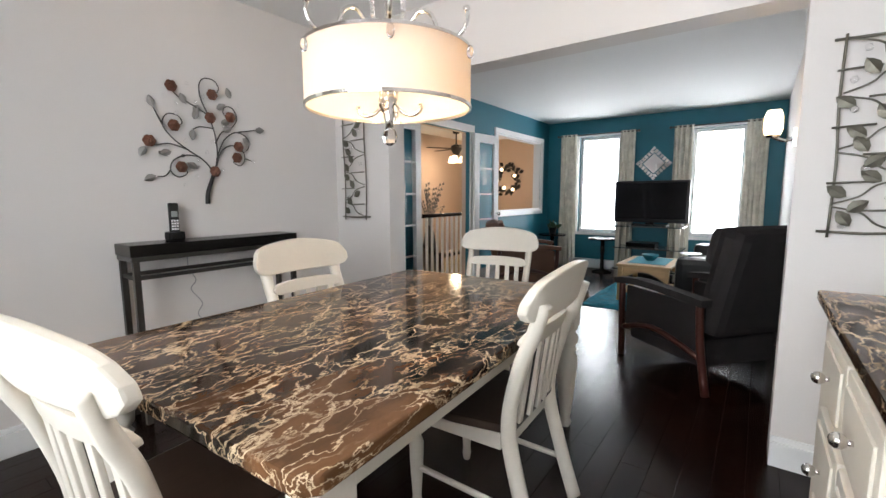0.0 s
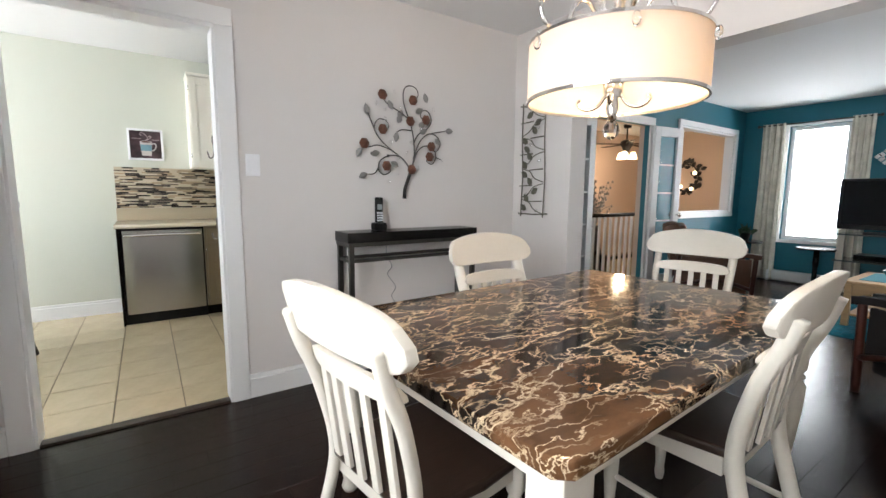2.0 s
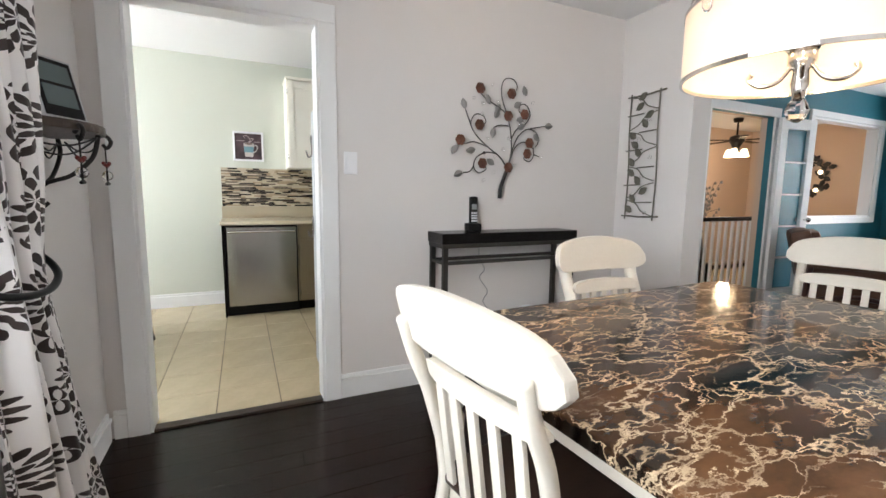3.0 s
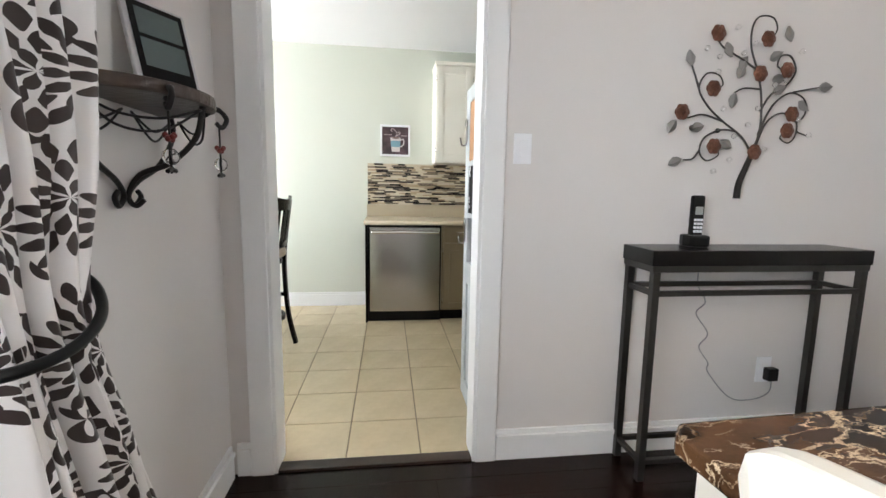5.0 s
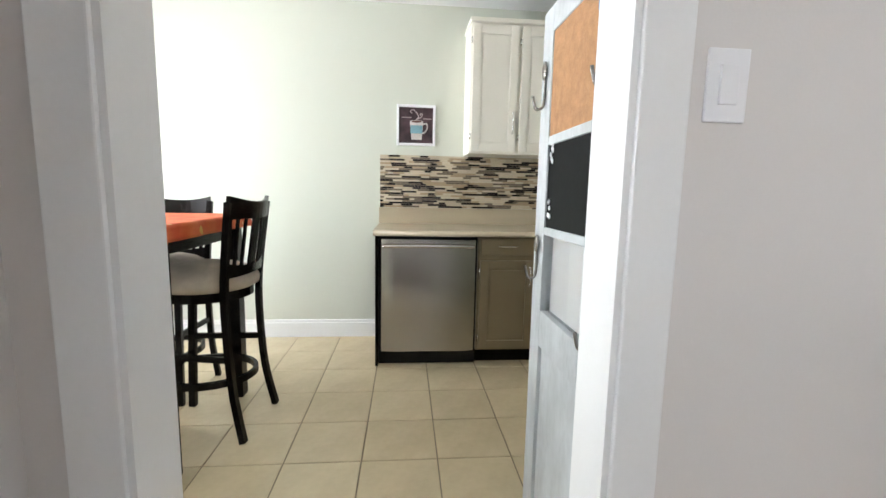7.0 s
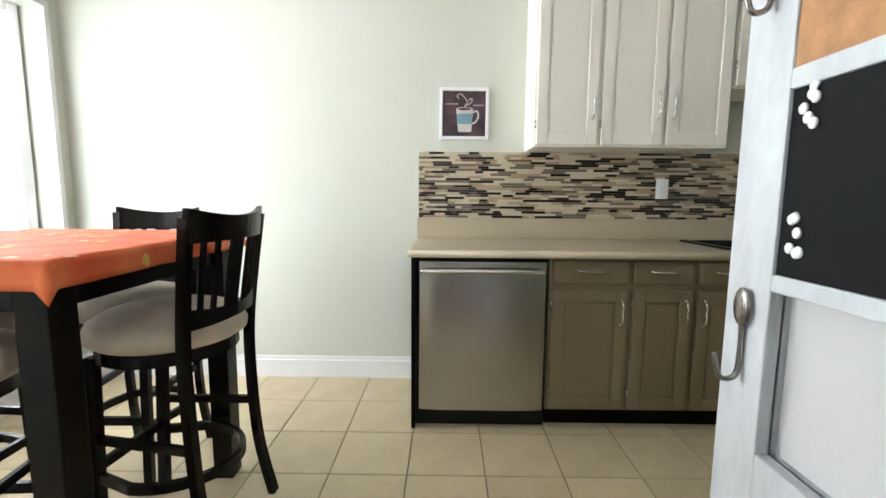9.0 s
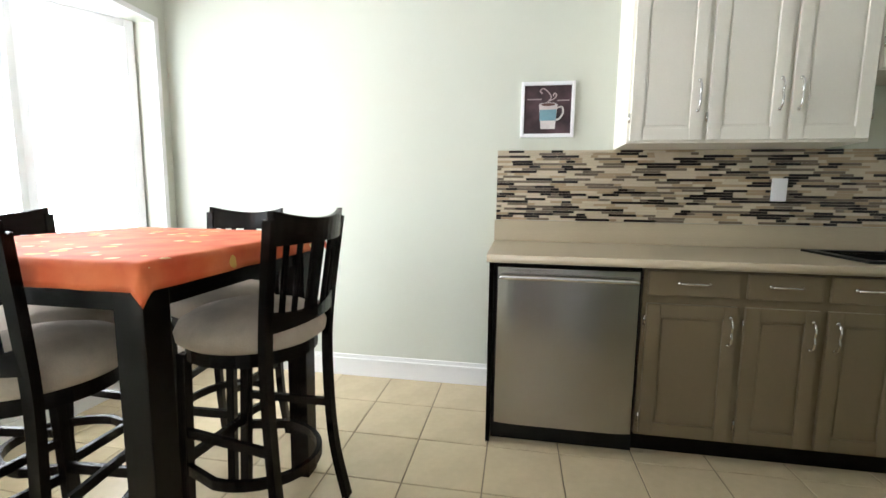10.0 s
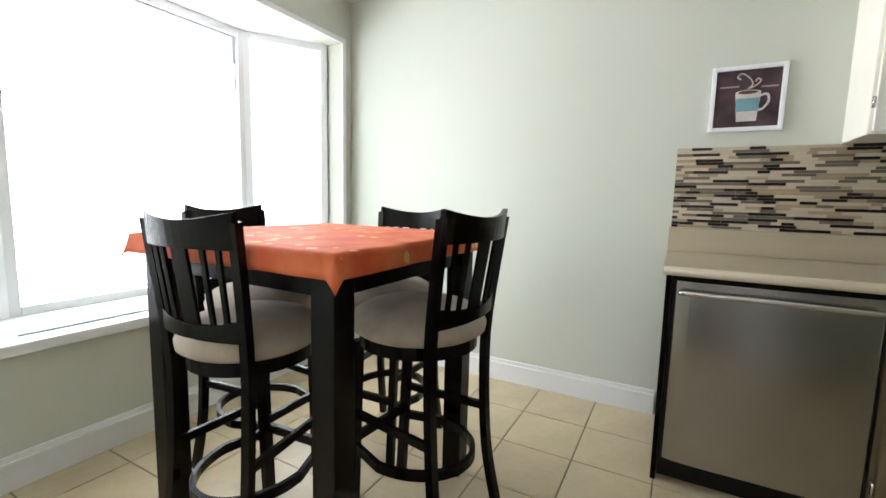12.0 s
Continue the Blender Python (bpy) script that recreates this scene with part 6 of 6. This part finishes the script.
tube(bm, smooth_path([(-0.001, 0, -0.07), (-0.04, 0, -0.08), (-0.085, 0, -0.06)], 5), 0.008)
lathe(bm, [(0.02, -0.065), (0.03, -0.055)], 12, (-0.085, 0, 0))
box(bm, -0.012, -0.03, -0.11, 0.0, 0.03, -0.03)
part("bracket", bm, M_CHROME, sc, smooth=False)
bm = bmesh.new()
lathe(bm, [(0.028, -0.055), (0.036, -0.03), (0.034, 0.03), (0.026, 0.055)], 20, (-0.085, 0, 0), caps=False)
tagged(part("shade", bm, M_SHADE, sc, smooth=True), "glowing white glass")

# ---- pieces of floors and walls ----
rnd = random.Random(11)
TP = 0.335
bm = bmesh.new()
box(bm, 0.0025, 0.0025, -0.008, TP - 0.0025, TP - 0.0025, 0)
bmesh.ops.bevel(bm, geom=[e for e in bm.edges if all(v.co.z > -0.001 for v in e.verts)], offset=0.002, segments=1, affect="EDGES")
tile_mesh = bpy.data.meshes.new("tile")
bm.to_mesh(tile_mesh)
bm.free()
tile_mesh.materials.append(M_TILE)
for i in range(9):
    for j in range(17):
        x, y = -3.647 - 6 * TP + i * TP, -0.345 - 7 * TP + j * TP
        if x < KW - 0.3 or y > KN - 0.05 or y < BAY - 0.3 or x > -2.72:
            continue
        o = new("tile", tile_mesh)
        o.location = (x, y, 0.0)
        if x + TP > W - 0.05:
            o.scale.x = (W - 0.055 - x) / TP
        o.parent = floor_tile
PW, PL = 0.118, 1.45
bm = bmesh.new()
box(bm, 0.0006, 0.0006, -0.012, PW - 0.0006, PL - 0.0006, 0)
bmesh.ops.bevel(bm, geom=[e for e in bm.edges if all(v.co.z > -0.001 for v in e.verts)], offset=0.0007, segments=1, affect="EDGES")
plank_mesh = bpy.data.meshes.new("plank")
bm.to_mesh(plank_mesh)
bm.free()
plank_mesh.materials.append(M_WOODFLOOR)
for i in range(-3, 31):
    x = W + i * PW
    y0, y1 = (N + 0.17 if i < 0 else S), (FAR if x + PW < EASTX else N + 0.17)
    if x + PW > 1.0:
        continue
    y = y0 - rnd.uniform(0.0, 1.2)
    while y < y1 - 0.02:
        o = new("plank", plank_mesh)
        a, b = max(y, y0), min(y + PL, y1)
        o.location = (max(x, TEALX), a, 0)
        o.scale.y = (b - a) / PL
        o.parent = floor_wood
        y += PL
# mosaic of thin glass and stone strips
M_STRIP = [material("mosaic_" + k, c, r, vary=0.18, scale=12, fine=60, bump=0.05, per_piece=0.5) for k, c, r in (("cream_stone", (0.52, 0.44, 0.32), 0.35), ("dark_glass", (0.018, 0.011, 0.009), 0.15), ("taupe_glass", (0.15, 0.12, 0.09), 0.15), ("tan_stone", (0.34, 0.25, 0.155), 0.35))]
splash = structure("backsplash", material("mosaic_grout", (0.42, 0.37, 0.28), 0.9), "mosaic strip backsplash of cream, tan and dark brown", "backsplash", (KW, -0.362, 1.055, KW + 0.004, 2.5, 1.462))
strips, count = {}, 0
rest = {k: bmesh.new() for k in range(4)}
RH = 0.0145
for r in range(28):
    z, y = 1.0555 + r * RH, -0.362
    first = True
    while y < 2.49:
        ln = rnd.choice((0.04, 0.065, 0.09, 0.12, 0.15))
        k = rnd.choices((0, 1, 2, 3), (0.36, 0.24, 0.22, 0.18))[0]
        if k == 1:
            ln = max(ln, 0.05)
        if first:
            ln *= rnd.uniform(0.3, 1.0)
            first = False
            ln = round(ln / 0.005) * 0.005 + 0.005
        ln = min(ln, 2.495 - y)
        if ln < 0.008:
            break
        if y < 0.85 and count < 300 and r > 3:
            key = (round(ln, 3), k)
            if key not in strips:
                bm = bmesh.new()
                box(bm, 0.004, 0.0008, 0.0008, 0.0085, ln - 0.0008, RH - 0.0008)
                me = bpy.data.meshes.new("mosaic_strip")
                bm.to_mesh(me)
                bm.free()
                me.materials.append(M_STRIP[k])
                strips[key] = me
            o = new("mosaic_strip", strips[key])
            o.location = (KW, y, z)
            o.parent = splash
            count += 1
        else:
            box(rest[k], KW + 0.004, y + 0.0008, z + 0.0008, KW + 0.0085, y + ln - 0.0008, z + RH - 0.0008)
        y += ln
for k in range(4):
    tagged(part("mosaic_strips", rest[k], M_STRIP[k], splash), kind="stuff")
